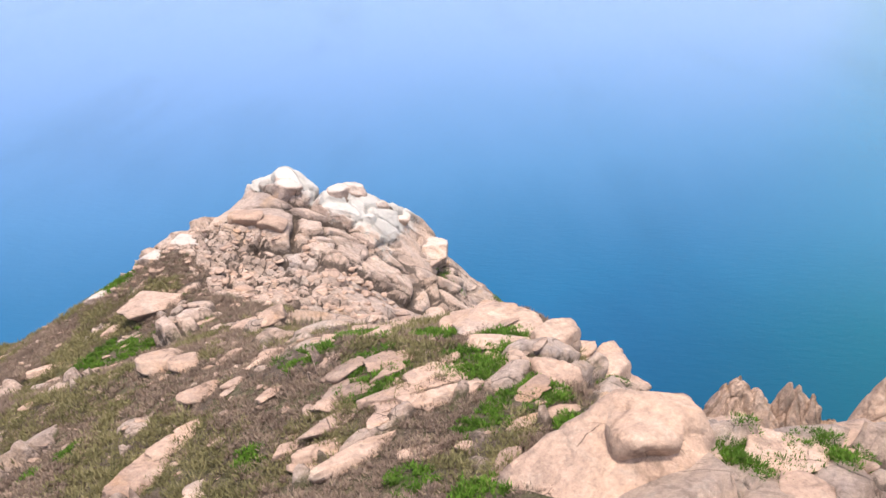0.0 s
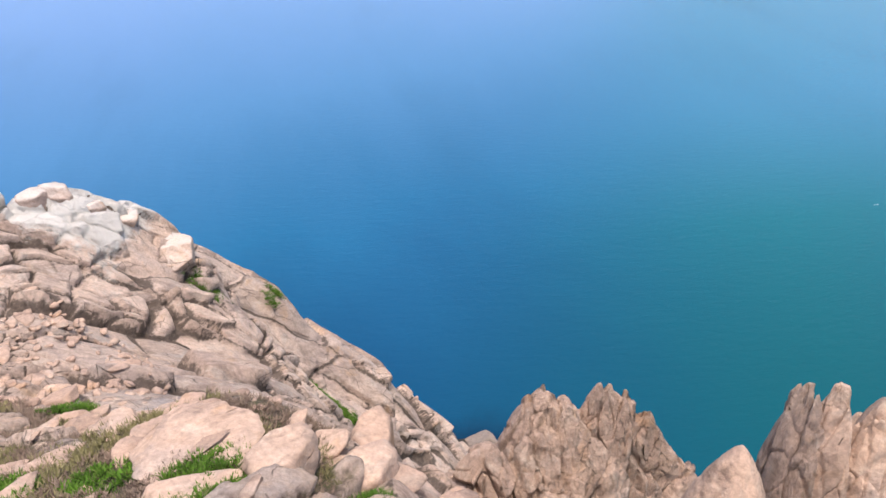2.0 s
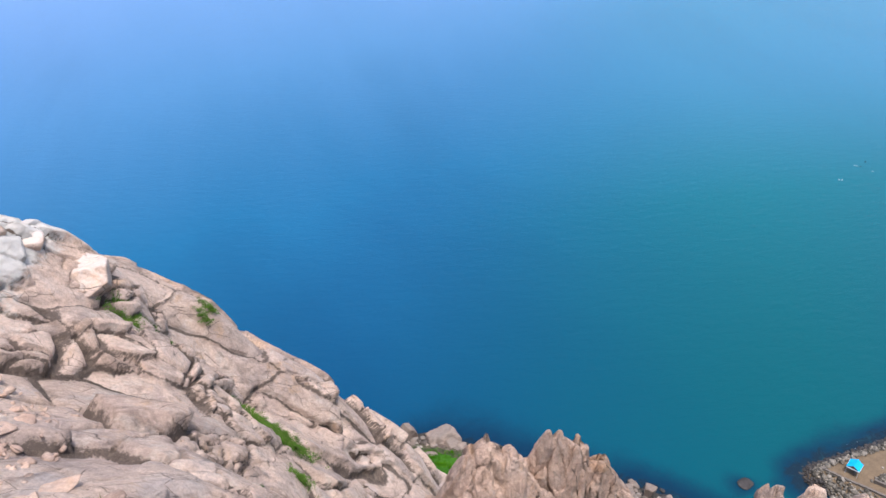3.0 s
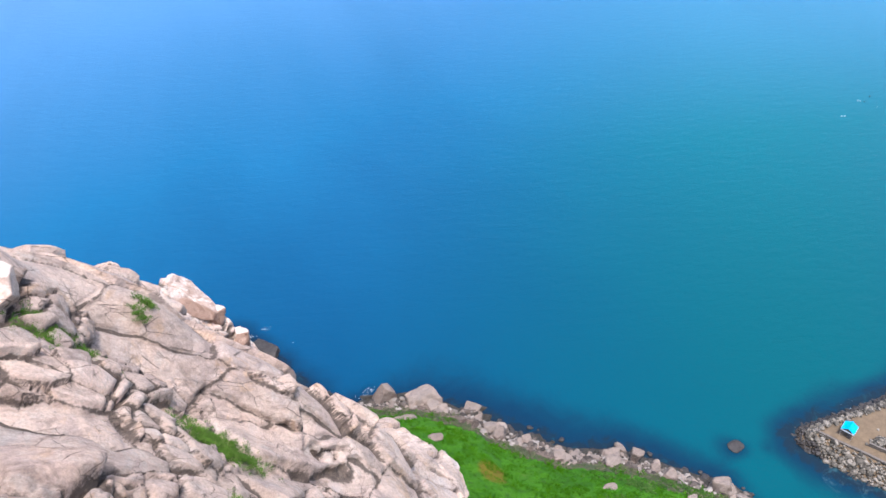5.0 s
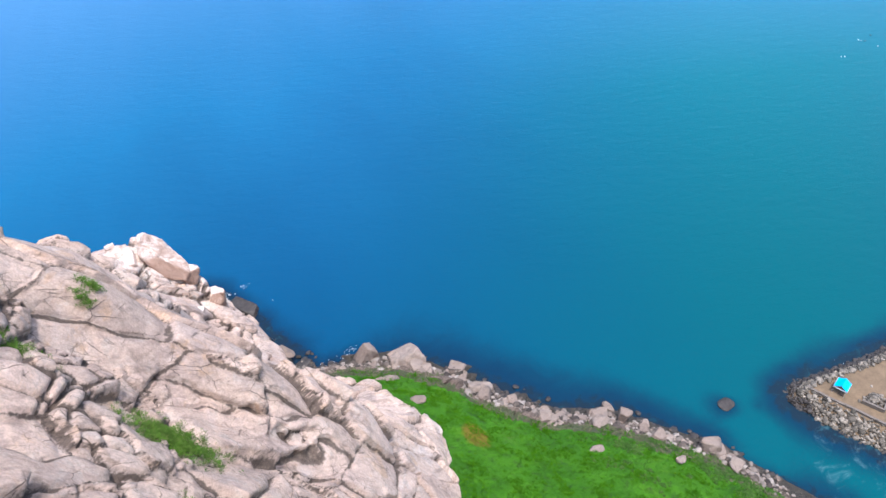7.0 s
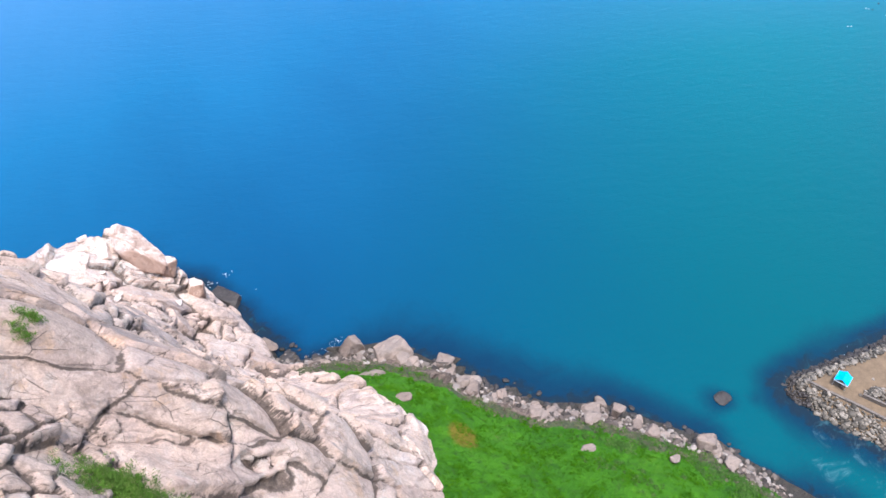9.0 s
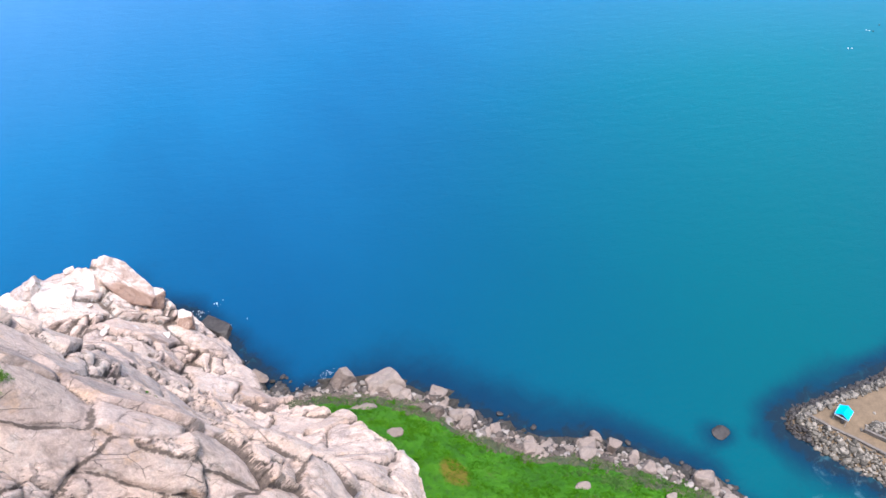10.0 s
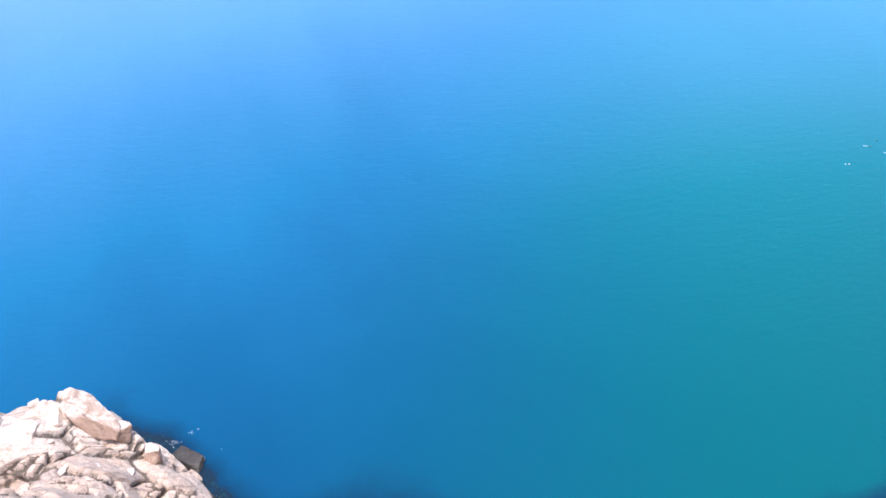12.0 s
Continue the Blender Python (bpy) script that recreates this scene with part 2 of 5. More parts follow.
def stones_material(name, dark, mid, pale):
    n = Nodes(name, 0.85, 0.25)
    at = n.coords()
    g = n.tree.nodes.new("ShaderNodeNewGeometry")
    info = n.tree.nodes.new("ShaderNodeObjectInfo")
    chance = n.sum("FRACT", n.sum("ADD", g.outputs["Random Per Island"], info.outputs["Random"]), 0.0)
    tone = n.ramp(chance, (0.0, dark), (0.45, mid), (1.0, pale))
    tone = n.mix(0.5, tone, n.ramp(n.noise(at, 2.2, 6, 0.75), (0.3, (0.25, 0.25, 0.25)), (0.7, (0.75, 0.75, 0.75))), "OVERLAY")
    return n.done(tone, n.bump(n.noise(at, 3.5, 6, 0.7), 0.08))


def leaf_material(name, low, high, dry):
    n = Nodes(name, 0.85, 0.05)
    g = n.tree.nodes.new("ShaderNodeNewGeometry")
    tone = n.ramp(g.outputs["Random Per Island"], (0.0, tuple(0.5 * (p + q) for p, q in zip(low, high))), (0.7, high), (1.0, dry))
    patch = n.noise(n.coords(), 0.5, 4, 0.6)
    return n.done(n.mix(n.step(patch, 0.4, 0.62, 0, 0.6), tone, low))


def water_material():
    n = Nodes("sea_water", 0.12, 0.5)
    n.out.inputs["IOR"].default_value = 1.333
    at = n.coords()
    split = n.tree.nodes.new("ShaderNodeSeparateXYZ")
    n.put(at, split.inputs[0])
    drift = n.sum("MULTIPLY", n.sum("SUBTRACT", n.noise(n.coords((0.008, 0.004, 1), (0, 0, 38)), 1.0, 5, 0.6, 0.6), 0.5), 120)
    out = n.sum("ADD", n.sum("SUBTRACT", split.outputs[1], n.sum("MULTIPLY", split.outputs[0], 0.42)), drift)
    # paler blue far out: sky glare on the water is painted into this ramp
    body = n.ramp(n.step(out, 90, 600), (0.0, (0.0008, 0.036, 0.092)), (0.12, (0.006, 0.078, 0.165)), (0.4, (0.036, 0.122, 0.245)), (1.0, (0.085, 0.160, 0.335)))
    # the water turns teal towards the bay in the east; painted sky reflection pales it farther out
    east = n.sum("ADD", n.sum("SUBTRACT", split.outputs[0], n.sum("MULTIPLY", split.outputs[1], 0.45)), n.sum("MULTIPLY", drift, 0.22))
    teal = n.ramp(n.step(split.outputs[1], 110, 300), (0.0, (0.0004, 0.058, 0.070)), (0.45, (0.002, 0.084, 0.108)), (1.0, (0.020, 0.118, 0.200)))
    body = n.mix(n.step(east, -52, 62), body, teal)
    # faint drifts over the bay
    line = n.noise(n.coords((0.012, 0.004, 1), (0, 0, 32)), 1.0, 4, 0.55, 0.3)
    body = n.mix(n.step(line, 0.50, 0.75, 0, 0.18), body, (0.001, 0.035, 0.075))
    shore = n.attr("shore")
    patches = n.noise(at, 0.16, 7, 0.72, 0.9)
    deep = n.sum("ADD", shore["Red"], n.sum("MULTIPLY", n.sum("SUBTRACT", patches, 0.5), 0.6))
    body = n.mix(n.step(deep, 0.0, 0.95, 0, 0.86), body, (0.0004, 0.013, 0.036))
    # weed and sunken stones
    weed = n.sum("ADD", n.sum("MULTIPLY", shore["Green"], 0.62), n.noise(at, 0.42, 7, 0.75, 0.8))
    body = n.mix(n.step(weed, 0.86, 1.06, 0, 0.8), body, (0.006, 0.012, 0.018))
    pale = n.sum("ADD", n.sum("MULTIPLY", shore["Green"], 0.35), n.noise(n.coords((1, 1, 1), (0, 0, 50)), 0.55, 5, 0.65, 1.4))
    body = n.mix(n.sum("MULTIPLY", n.step(pale, 0.84, 1.0, 0, 0.22), n.step(shore["Green"], 0.2, 0.5)), body, (0.012, 0.085, 0.105))
    body = n.mix(n.step(n.sum("ADD", shore["Blue"], n.sum("MULTIPLY", n.sum("SUBTRACT", n.noise(at, 0.22, 6, 0.7, 1.2), 0.5), 2.2)), 1.05, 1.5, 0, 0.22), body, (0.16, 0.28, 0.31))
    swell = n.bump(n.noise(n.coords((1, 2.3, 1), (0, 0, 24)), 0.22, 5, 0.6, 0.4), 0.10)
    ripple = n.bump(n.noise(n.coords((1, 2.6, 1), (0, 0, 17)), 1.1, 5, 0.65, 0.6), 0.03, swell)
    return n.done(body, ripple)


LAND, ROCK, WET_ROCK, WHITE_ROCK, WATER = land_material(), rock_material(), rock_material("shore_granite", True), bleached_material(), water_material()
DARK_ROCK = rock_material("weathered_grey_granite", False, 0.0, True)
OUTCROP = rock_material("outcrop_granite", even=True)
RUST_ROCK = bleached_material("rusty_bleached_granite", True)
EARTH = plain("packed_earth", (0.13, 0.09, 0.055), 0.95, 0.25, 0.8)
WEED_ROCK = plain("weed_covered_rock", (0.034, 0.028, 0.025), 0.6, 0.6, 0.9)
ARMOUR = stones_material("armour_stone_granite", (0.03, 0.026, 0.021), (0.10, 0.085, 0.068), (0.23, 0.195, 0.16))
CONCRETE = plain("pale_concrete", (0.12, 0.10, 0.085), 0.9, 0.2, 1.5)
TENT_BLUE = plain("blue_canopy_cloth", (0.006, 0.30, 0.58), 0.6, 0.12, 2.0)
TENT_WHITE = plain("white_canopy_cloth", (0.62, 0.64, 0.66), 0.6, 0.08, 2.0)
STEEL = plain("galvanised_steel", (0.42, 0.43, 0.44), 0.45, 0.1, 6.0, 0.5)
FLOAT_WHITE = plain("white_float_plastic", (0.72, 0.75, 0.76), 0.5, 0.06, 3.0)
FLOAT_DARK = plain("dark_float_rubber", (0.03, 0.05, 0.05), 0.6, 0.2, 3.0)
FOAM = plain("sea_foam", (0.75, 0.80, 0.82), 0.8, 0.1, 3.0)
HEATH = leaf_material("heath_leaves", (0.175, 0.122, 0.098), (0.29, 0.208, 0.162), (0.34, 0.27, 0.18))
OLIVE = leaf_material("olive_shrub_leaves", (0.135, 0.122, 0.056), (0.23, 0.198, 0.095), (0.31, 0.26, 0.15))
GREEN = leaf_material("green_shrub_leaves", (0.055, 0.105, 0.02), (0.10, 0.20, 0.024), (0.17, 0.18, 0.06))
SCRUB = leaf_material("scrub_leaves", (0.045, 0.05, 0.028), (0.085, 0.09, 0.045), (0.12, 0.10, 0.07))
DARK_SCRUB = leaf_material("dark_scrub_leaves", (0.022, 0.052, 0.01), (0.042, 0.095, 0.014), (0.07, 0.10, 0.03))
GRASS = leaf_material("grass_blades", (0.030, 0.105, 0.002), (0.054, 0.170, 0.002), (0.09, 0.18, 0.004))
BROWN_STONE = stones_material("brown_shore_stone", (0.03, 0.024, 0.02), (0.085, 0.066, 0.054), (0.26, 0.22, 0.19))

# ---- landform: cross sections from west to east, by distance north ----
NEAR_SECTIONS = {
    -60: ((-70, 60), (-20, 90), (14, 97), (40, 92), (60, 60)),
    10: ((-45, 62), (-20, 85), (5, 91), (28, 90), (36, 80), (55, 25)),
    30: ((-42, 72), (-22, 79.1), (0, 86.5), (11, 89), (17, 88.6), (21, 88.2), (25, 86.5), (29, 78), (38, 50), (56, 16)),
    38: ((-40, 72), (-20, 78.5), (-2, 87.3), (7, 87.5), (13, 83.4), (17, 82), (22, 80.8), (27, 78.6), (30, 71), (38, 46), (54, 15)),
    44: ((-40, 71), (-12, 82.5), (2, 85.1), (7, 86.7), (12, 82.4), (15, 78.4), (18, 74), (24, 67), (30, 58), (38, 42), (54, 14)),
    50: ((-38, 71), (-18, 77.8), (-10, 81.1), (-3.5, 81.3), (6, 79.1), (13, 76), (16, 73), (19, 69.5), (24, 65), (29, 58), (36, 42), (54, 14)),
    58: ((-36, 70), (-16, 79), (-8, 78.8), (0, 77.1), (8, 73.5), (16, 66), (24, 59), (30, 52), (36, 40), (54, 14)),
}
HEAD_SECTIONS = {
    65: ((-34, 69.5), (-20, 79.4), (-12, 77.8), (-5, 78.1), (0, 72.9), (7, 69.4), (14, 60), (24, 46), (34, 28), (54, 14)),
    70: ((-32, 66), (-21, 77.7), (-15, 80.9), (-8, 78.1), (-1, 72.5), (6.5, 67.7), (13, 60), (24, 42), (36, 22), (54, 13)),
    77: ((-30, 56), (-19, 74.9), (-13, 82.6), (-10, 79.7), (-5, 78.6), (-1, 74), (6, 66.7), (13, 56.9), (17, 52.1), (26, 38), (36, 20), (54, 12)),
    83: ((-26, 46), (-14, 69.2), (-6, 78.8), (0.5, 74.5), (6, 62), (10, 56.9), (15, 50.6), (21, 43.6), (28, 36), (38, 16), (54, 9)),
    88: ((-26, 40), (-12, 58.8), (-2, 69.8), (3, 67.7), (8, 64.3), (12, 57.5), (17, 53.9), (21, 47.6), (26, 39.4), (32, 28.4), (42, 11.8), (54, 8)),
}
SPUR_SECTIONS = {
    95: ((-26, 30), (-10, 50), (0, 64.2), (4, 61.4), (10, 53.7), (16, 48.4), (22, 41.4), (28, 34.8), (32, 26.5), (36, 19.5), (40, 15.2), (44, 9.5), (54, 8)),
    101: ((-24, 22), (-10, 39.9), (4, 57.1), (10, 49.6), (16, 40), (22, 32), (28, 27.9), (34, 21.4), (40, 11.3), (54, 6)),
    110: ((-22, 10), (-8, 30), (4, 41.9), (10, 38.3), (16, 28), (22, 20), (28, 14), (36, 9.3), (48, 5.9)),
}
TIP_SECTIONS = {
    117: ((-20, 4), (-6, 24), (4, 33.1), (8, 32.6), (14, 20), (20, 11), (27, 8.6), (36, 7.0), (43, 5.1), (52, 2)),
    125: ((-18, -3), (-6, 18), (4, 24.5), (9, 22), (14, 13.4), (20, 8.0), (26, 4.4), (36, 2.6), (44, 1.6), (50, 0)),
    131: ((-17, -4), (-6, 16), (2, 20.4), (9, 16.9), (13, 9.6), (18, 8.2), (24, -0.6), (32, 0.4), (40, 0.6), (48, -2)),
    138: ((-18, -4), (-10, 16), (-5, 20.5), (-1, 22.4), (5, 16.4), (11, 11.6), (15, 10.4), (20, 1.9), (25, -2.7), (32, -2.1)),
    142: ((-17, -3.8), (-10, 20.4), (-5, 22), (0, 19.5), (3, 18), (7, 16.8), (12, 12.8), (17, 2.5), (21, -2.2), (28, -2.9)),
    147: ((-15, -2.5), (-9, 15), (-3, 18), (3, 20), (7, 14.9), (12, 4.1), (18, -2.9), (26, -4.1)),
    153: ((-8, -4), (26, -4)),
}
SECTIONS = {**NEAR_SECTIONS, **HEAD_SECTIONS, **SPUR_SECTIONS, **TIP_SECTIONS}
SHORE = np.array([(-72, -400), (-64, 20), (-46, 80), (-24, 120), (-10, 151), (5, 156), (13, 152), (18.7, 144), (22, 138.6), (24.8, 133), (27, 130), (33.5, 130), (42, 128), (47.5, 124),
                  (52.5, 119), (61, 112.2), (69, 110), (77.5, 103.3), (82.7, 100), (84.5, 96.5), (88.3, 92), (94, 84), (106, 62), (130, 30), (170, -60), (200, -400)], float)
JETTY = np.array([(98.2, 105.6), (99.3, 107.6), (101.5, 108.5), (105, 108.9), (115.5, 110.3), (127, 112.4), (190, 126), (190, 42), (118.5, 80), (106.5, 94), (101.2, 100.3)], float)


def to_line(points, X, Y, closed=False):
    """Distance to a line of points, and on which side (left: positive)."""
    pts = np.vstack([points, points[:1]]) if closed else points
    far, side = np.full(X.shape, 1e9), np.zeros(X.shape)
    for (ax, ay), (bx, by) in zip(pts[:-1], pts[1:]):
        dx, dy = bx - ax, by - ay
        s = np.clip(((X - ax) * dx + (Y - ay) * dy) / (dx * dx + dy * dy), 0, 1)
        qx, qy = X - ax - s * dx, Y - ay - s * dy
        d = np.hypot(qx, qy)
        side = np.where(d < far, dx * (Y - ay) - dy * (X - ax), side)
        far = np.minimum(far, d)
    return far, side


def smooth(lo, hi, v):
    s = np.clip((v - lo) / (hi - lo), 0, 1)
    return s * s * (3 - 2 * s)


def in_sections(X, Y):
    ys = sorted(SECTIONS)
    rows = np.stack([np.interp(X, *np.array(SECTIONS[y], float).T) for y in ys])
    y0 = np.array(ys, float)
    k = np.clip(np.searchsorted(y0, Y) - 1, 0, len(ys) - 2)
    s = np.clip((Y - y0[k]) / (y0[k + 1] - y0[k]), 0, 1)
    a, b = np.take_along_axis(rows, k[None], 0)[0], np.take_along_axis(rows, k[None] + 1, 0)[0]
    return a + (b - a) * s


def apron(X, Y):
    """The grass slope that rises from the shore."""
    d, side = to_line(SHORE, X, Y)
    inland = np.where(side < 0, d, -d)
    return np.where(inland > 0, 0.5 + 0.46 * np.minimum(inland, 14) + 0.30 * np.maximum(inland - 14, 0), 0.5 + 0.35 * np.maximum(inland, -14)), inland


def rock_edge(Y):
    """Where the rock of the spur ends and the grass begins, from south to north."""
    return np.interp(Y, (88, 96, 103, 108, 113, 118, 122, 126, 130), (36, 39, 41, 41.3, 38.9, 35.8, 32.4, 29, 27))


def base_height(X, Y, r=1.2):
    z = in_sections(X, Y)
    for i in range(8):
        z = z + in_sections(X + r * math.cos(i * math.pi / 4), Y + r * math.sin(i * math.pi / 4))
    low, inland = apron(X, Y)
    sea = smooth(0, 5, inland + 2.5)
    crag = z / 9 * sea - 4 * (1 - sea)
    east = smooth(20, 32, X)
    foot = smooth(46, 60, X)
    within = rock_edge(Y) - X
    crag = crag + 1.2 * smooth(0, 1.5, within) * (1 - smooth(5, 12, within)) * smooth(96, 101, Y) * (1 - smooth(114, 120, Y))
    return np.maximum(crag * (1 - foot) - 6 * foot, low * east - 6 * (1 - east))


def hashed(i, j, k, seed):
    h = (i * 374761393 + j * 668265263 + k * 2147483647 + seed * 974634777) & 0xFFFFFFFF
    h = ((h ^ (h >> 13)) * 1274126177) & 0xFFFFFFFF
    h = ((h ^ (h >> 16)) * 2246822519) & 0xFFFFFFFF
    return ((h ^ (h >> 15)) & 0xFFFFFF) / float(0xFFFFFF)


def blocks(P, size, seed, axes, tilt=0.0):
    """Jointed blocks: distance to the nearest joint in block sizes, a chance number for each block, and the lean of its face."""
    Q = (P @ axes.T) / size
    base = np.floor(Q).astype(np.int64)
    n = len(P)
    f1, f2, who, lean = np.full(n, 9.0), np.full(n, 9.0), np.zeros(n), np.zeros(n)
    c1, c2 = np.zeros((n, 3)), np.zeros((n, 3))
    for di in (-1, 0, 1):
        for dj in (-1, 0, 1):
            for dk in (-1, 0, 1):
                i, j, k = base[:, 0] + di, base[:, 1] + dj, base[:, 2] + dk
                h = [hashed(i, j, k, seed + s) for s in range(3)]
                off = Q - np.stack([i + 0.1 + 0.8 * h[0], j + 0.1 + 0.8 * h[1], k + 0.1 + 0.8 * h[2]], 1)
                d = (off**2).sum(1)
                near, next_near = d < f1, (d < f2) & (d >= f1)
                c2 = np.where(near[:, None], c1, np.where(next_near[:, None], off, c2))
                f2 = np.where(near, f1, np.where(next_near, d, f2))
                c1 = np.where(near[:, None], off, c1)
                who = np.where(near, (h[0] * 7.13 + h[1] * 3.71 + h[2] * 5.39) % 1.0, who)
                lean = np.where(near, (off[:, 0] * (h[1] - 0.5) + off[:, 1] * (h[2] - 0.5) + off[:, 2] * (h[0] - 0.5)) * 2, lean)
                f1 = np.where(near, d, f1)
    gap = (f2 - f1) / (2 * np.sqrt(((c1 - c2) ** 2).sum(1)) + 1e-6)
    return gap, who, lean * size * tilt


def lumps(P, size, seed, octaves=4):
    """Value noise from -1 to 1."""
    total, gain, norm = np.zeros(len(P)), 1.0, 0.0
    for o in range(octaves):
        Q = P / size * 2.03**o + 17.3 * o
        b = np.floor(Q).astype(np.int64)
        f = Q - b
        f = f * f * (3 - 2 * f)
        v = np.zeros(len(P))
        for di in (0, 1):
            for dj in (0, 1):
                for dk in (0, 1):
                    w = np.abs(1 - di - f[:, 0]) * np.abs(1 - dj - f[:, 1]) * np.abs(1 - dk - f[:, 2])
                    v += w * hashed(b[:, 0] + di, b[:, 1] + dj, b[:, 2] + dk, seed + o)
        total, norm, gain = total + gain * (2 * v - 1), norm + gain, gain * 0.5
    return total / norm


def zones(X, Y, Z, steep):
    """How much heath, grass, bleaching, soil in joints there is."""
    P = np.stack([X, Y, Z], 1)
    n1, n2 = lumps(P * [1, 1, 0.3], 7.0, 5), lumps(P * [1, 1, 0.3], 2.2, 9)
    edge = Y + 0.5 * X + 2.5 * n1
    plateau = (1 - smooth(49, 54, edge)) * (1 - smooth(9, 12, X - 0.1 * (Y - 40) + 2 * n1)) * smooth(40, 60, Z)
    heath = plateau * (0.72 + 0.35 * n1 + 0.30 * n2) * (1 - smooth(1.1, 1.6, steep))
    heath = np.maximum(heath, smooth(-12, -18, X) * smooth(40, 60, Z) * (0.75 + 0.4 * n1 - smooth(53, 60, edge)))
    ridge = smooth(0.12, 0.40, lumps(P @ STRIKE.T, 1.6, 151, 3) + 0.25 * n1 - 0.08) * smooth(26, 30, Y)
    heath = heath - 0.75 * ridge
    low, inland = apron(X, Y)
    grass = smooth(-0.3, 0.7, X - rock_edge(Y) + 0.8 * n2) * smooth(0, 1.4, inland + 1.5 * n2 - np.interp(X, (26, 34, 56, 66), (2.0, 3.4, 3.2, 1.4))) * (1 - smooth(3, 6, Z - low)) * (1 - smooth(24, 34, Z))
    bleach = 1.1 * smooth(0.0, 0.5, 1 - np.hypot((X + 4) / 21, (Y - 80) / 14)) * smooth(72, 76, Z + 3 * n1) * smooth(70.5, 75.5, Y + 0.1 * X + 1.5 * n2)
    bleach = np.maximum(bleach, 0.52 * smooth(0.05, 0.5, 1 - np.hypot((X - 3) / 20, (Y - 144) / 22)) + 0.2 * n1)
    scree = smooth(0.1, 0.5, 1 - np.hypot((X + 12) / 12, (edge - 57) / 7) + 0.3 * n1)
    return heath, grass, bleach, scree


def grid_mesh(name, xs, ys, height):
    X, Y = np.meshgrid(xs, ys)
    nx, ny = len(xs), len(ys)
    X, Y = X.ravel(), Y.ravel()
    co = height(X, Y)
    i = np.arange(nx * ny).reshape(ny, nx)
    quads = np.stack([i[:-1, :-1], i[:-1, 1:], i[1:, 1:], i[1:, :-1]], -1).reshape(-1, 4)
    return raw_mesh(name, co, quads)


def raw_mesh(name, co, faces, smooth_shade=True):
    me = bpy.data.meshes.new(name)
    faces = np.asarray(faces)
    k = faces.shape[1]
    me.vertices.add(len(co))
    me.vertices.foreach_set("co", np.asarray(co, np.float32).ravel())
    me.loops.add(faces.size)
    me.loops.foreach_set("vertex_index", faces.astype(np.int32).ravel())
    me.polygons.add(len(faces))
    me.polygons.foreach_set("loop_start", np.arange(0, faces.size, k, dtype=np.int32))
    me.polygons.foreach_set("use_smooth", np.full(len(faces), smooth_shade))
    me.update(calc_edges=True)
    return me


def paint(me, name, r, g, b):
    a = me.color_attributes.new(name, "FLOAT_COLOR", "POINT")
    a.data.foreach_set("color", np.stack([r, g, b, np.ones(len(r))], 1).astype(np.float32).ravel())


def spread(*stretches):
    """Coordinates from stretches of (from, to, step)."""
    return np.unique(np.concatenate([np.arange(a, b, s) for a, b, s in stretches]).round(4))


COVER = {}


def worn(d, crack, depth, bend):
    """The profile of a block's edge: an open joint, then a rounded shoulder. d: metres from the joint."""
    q = np.clip(1 - d / bend, 0, 1)
    return -depth * (1 - smooth(0.3 * crack, crack, d)) - bend * 0.62 * (1 - np.sqrt(1 - q * q))


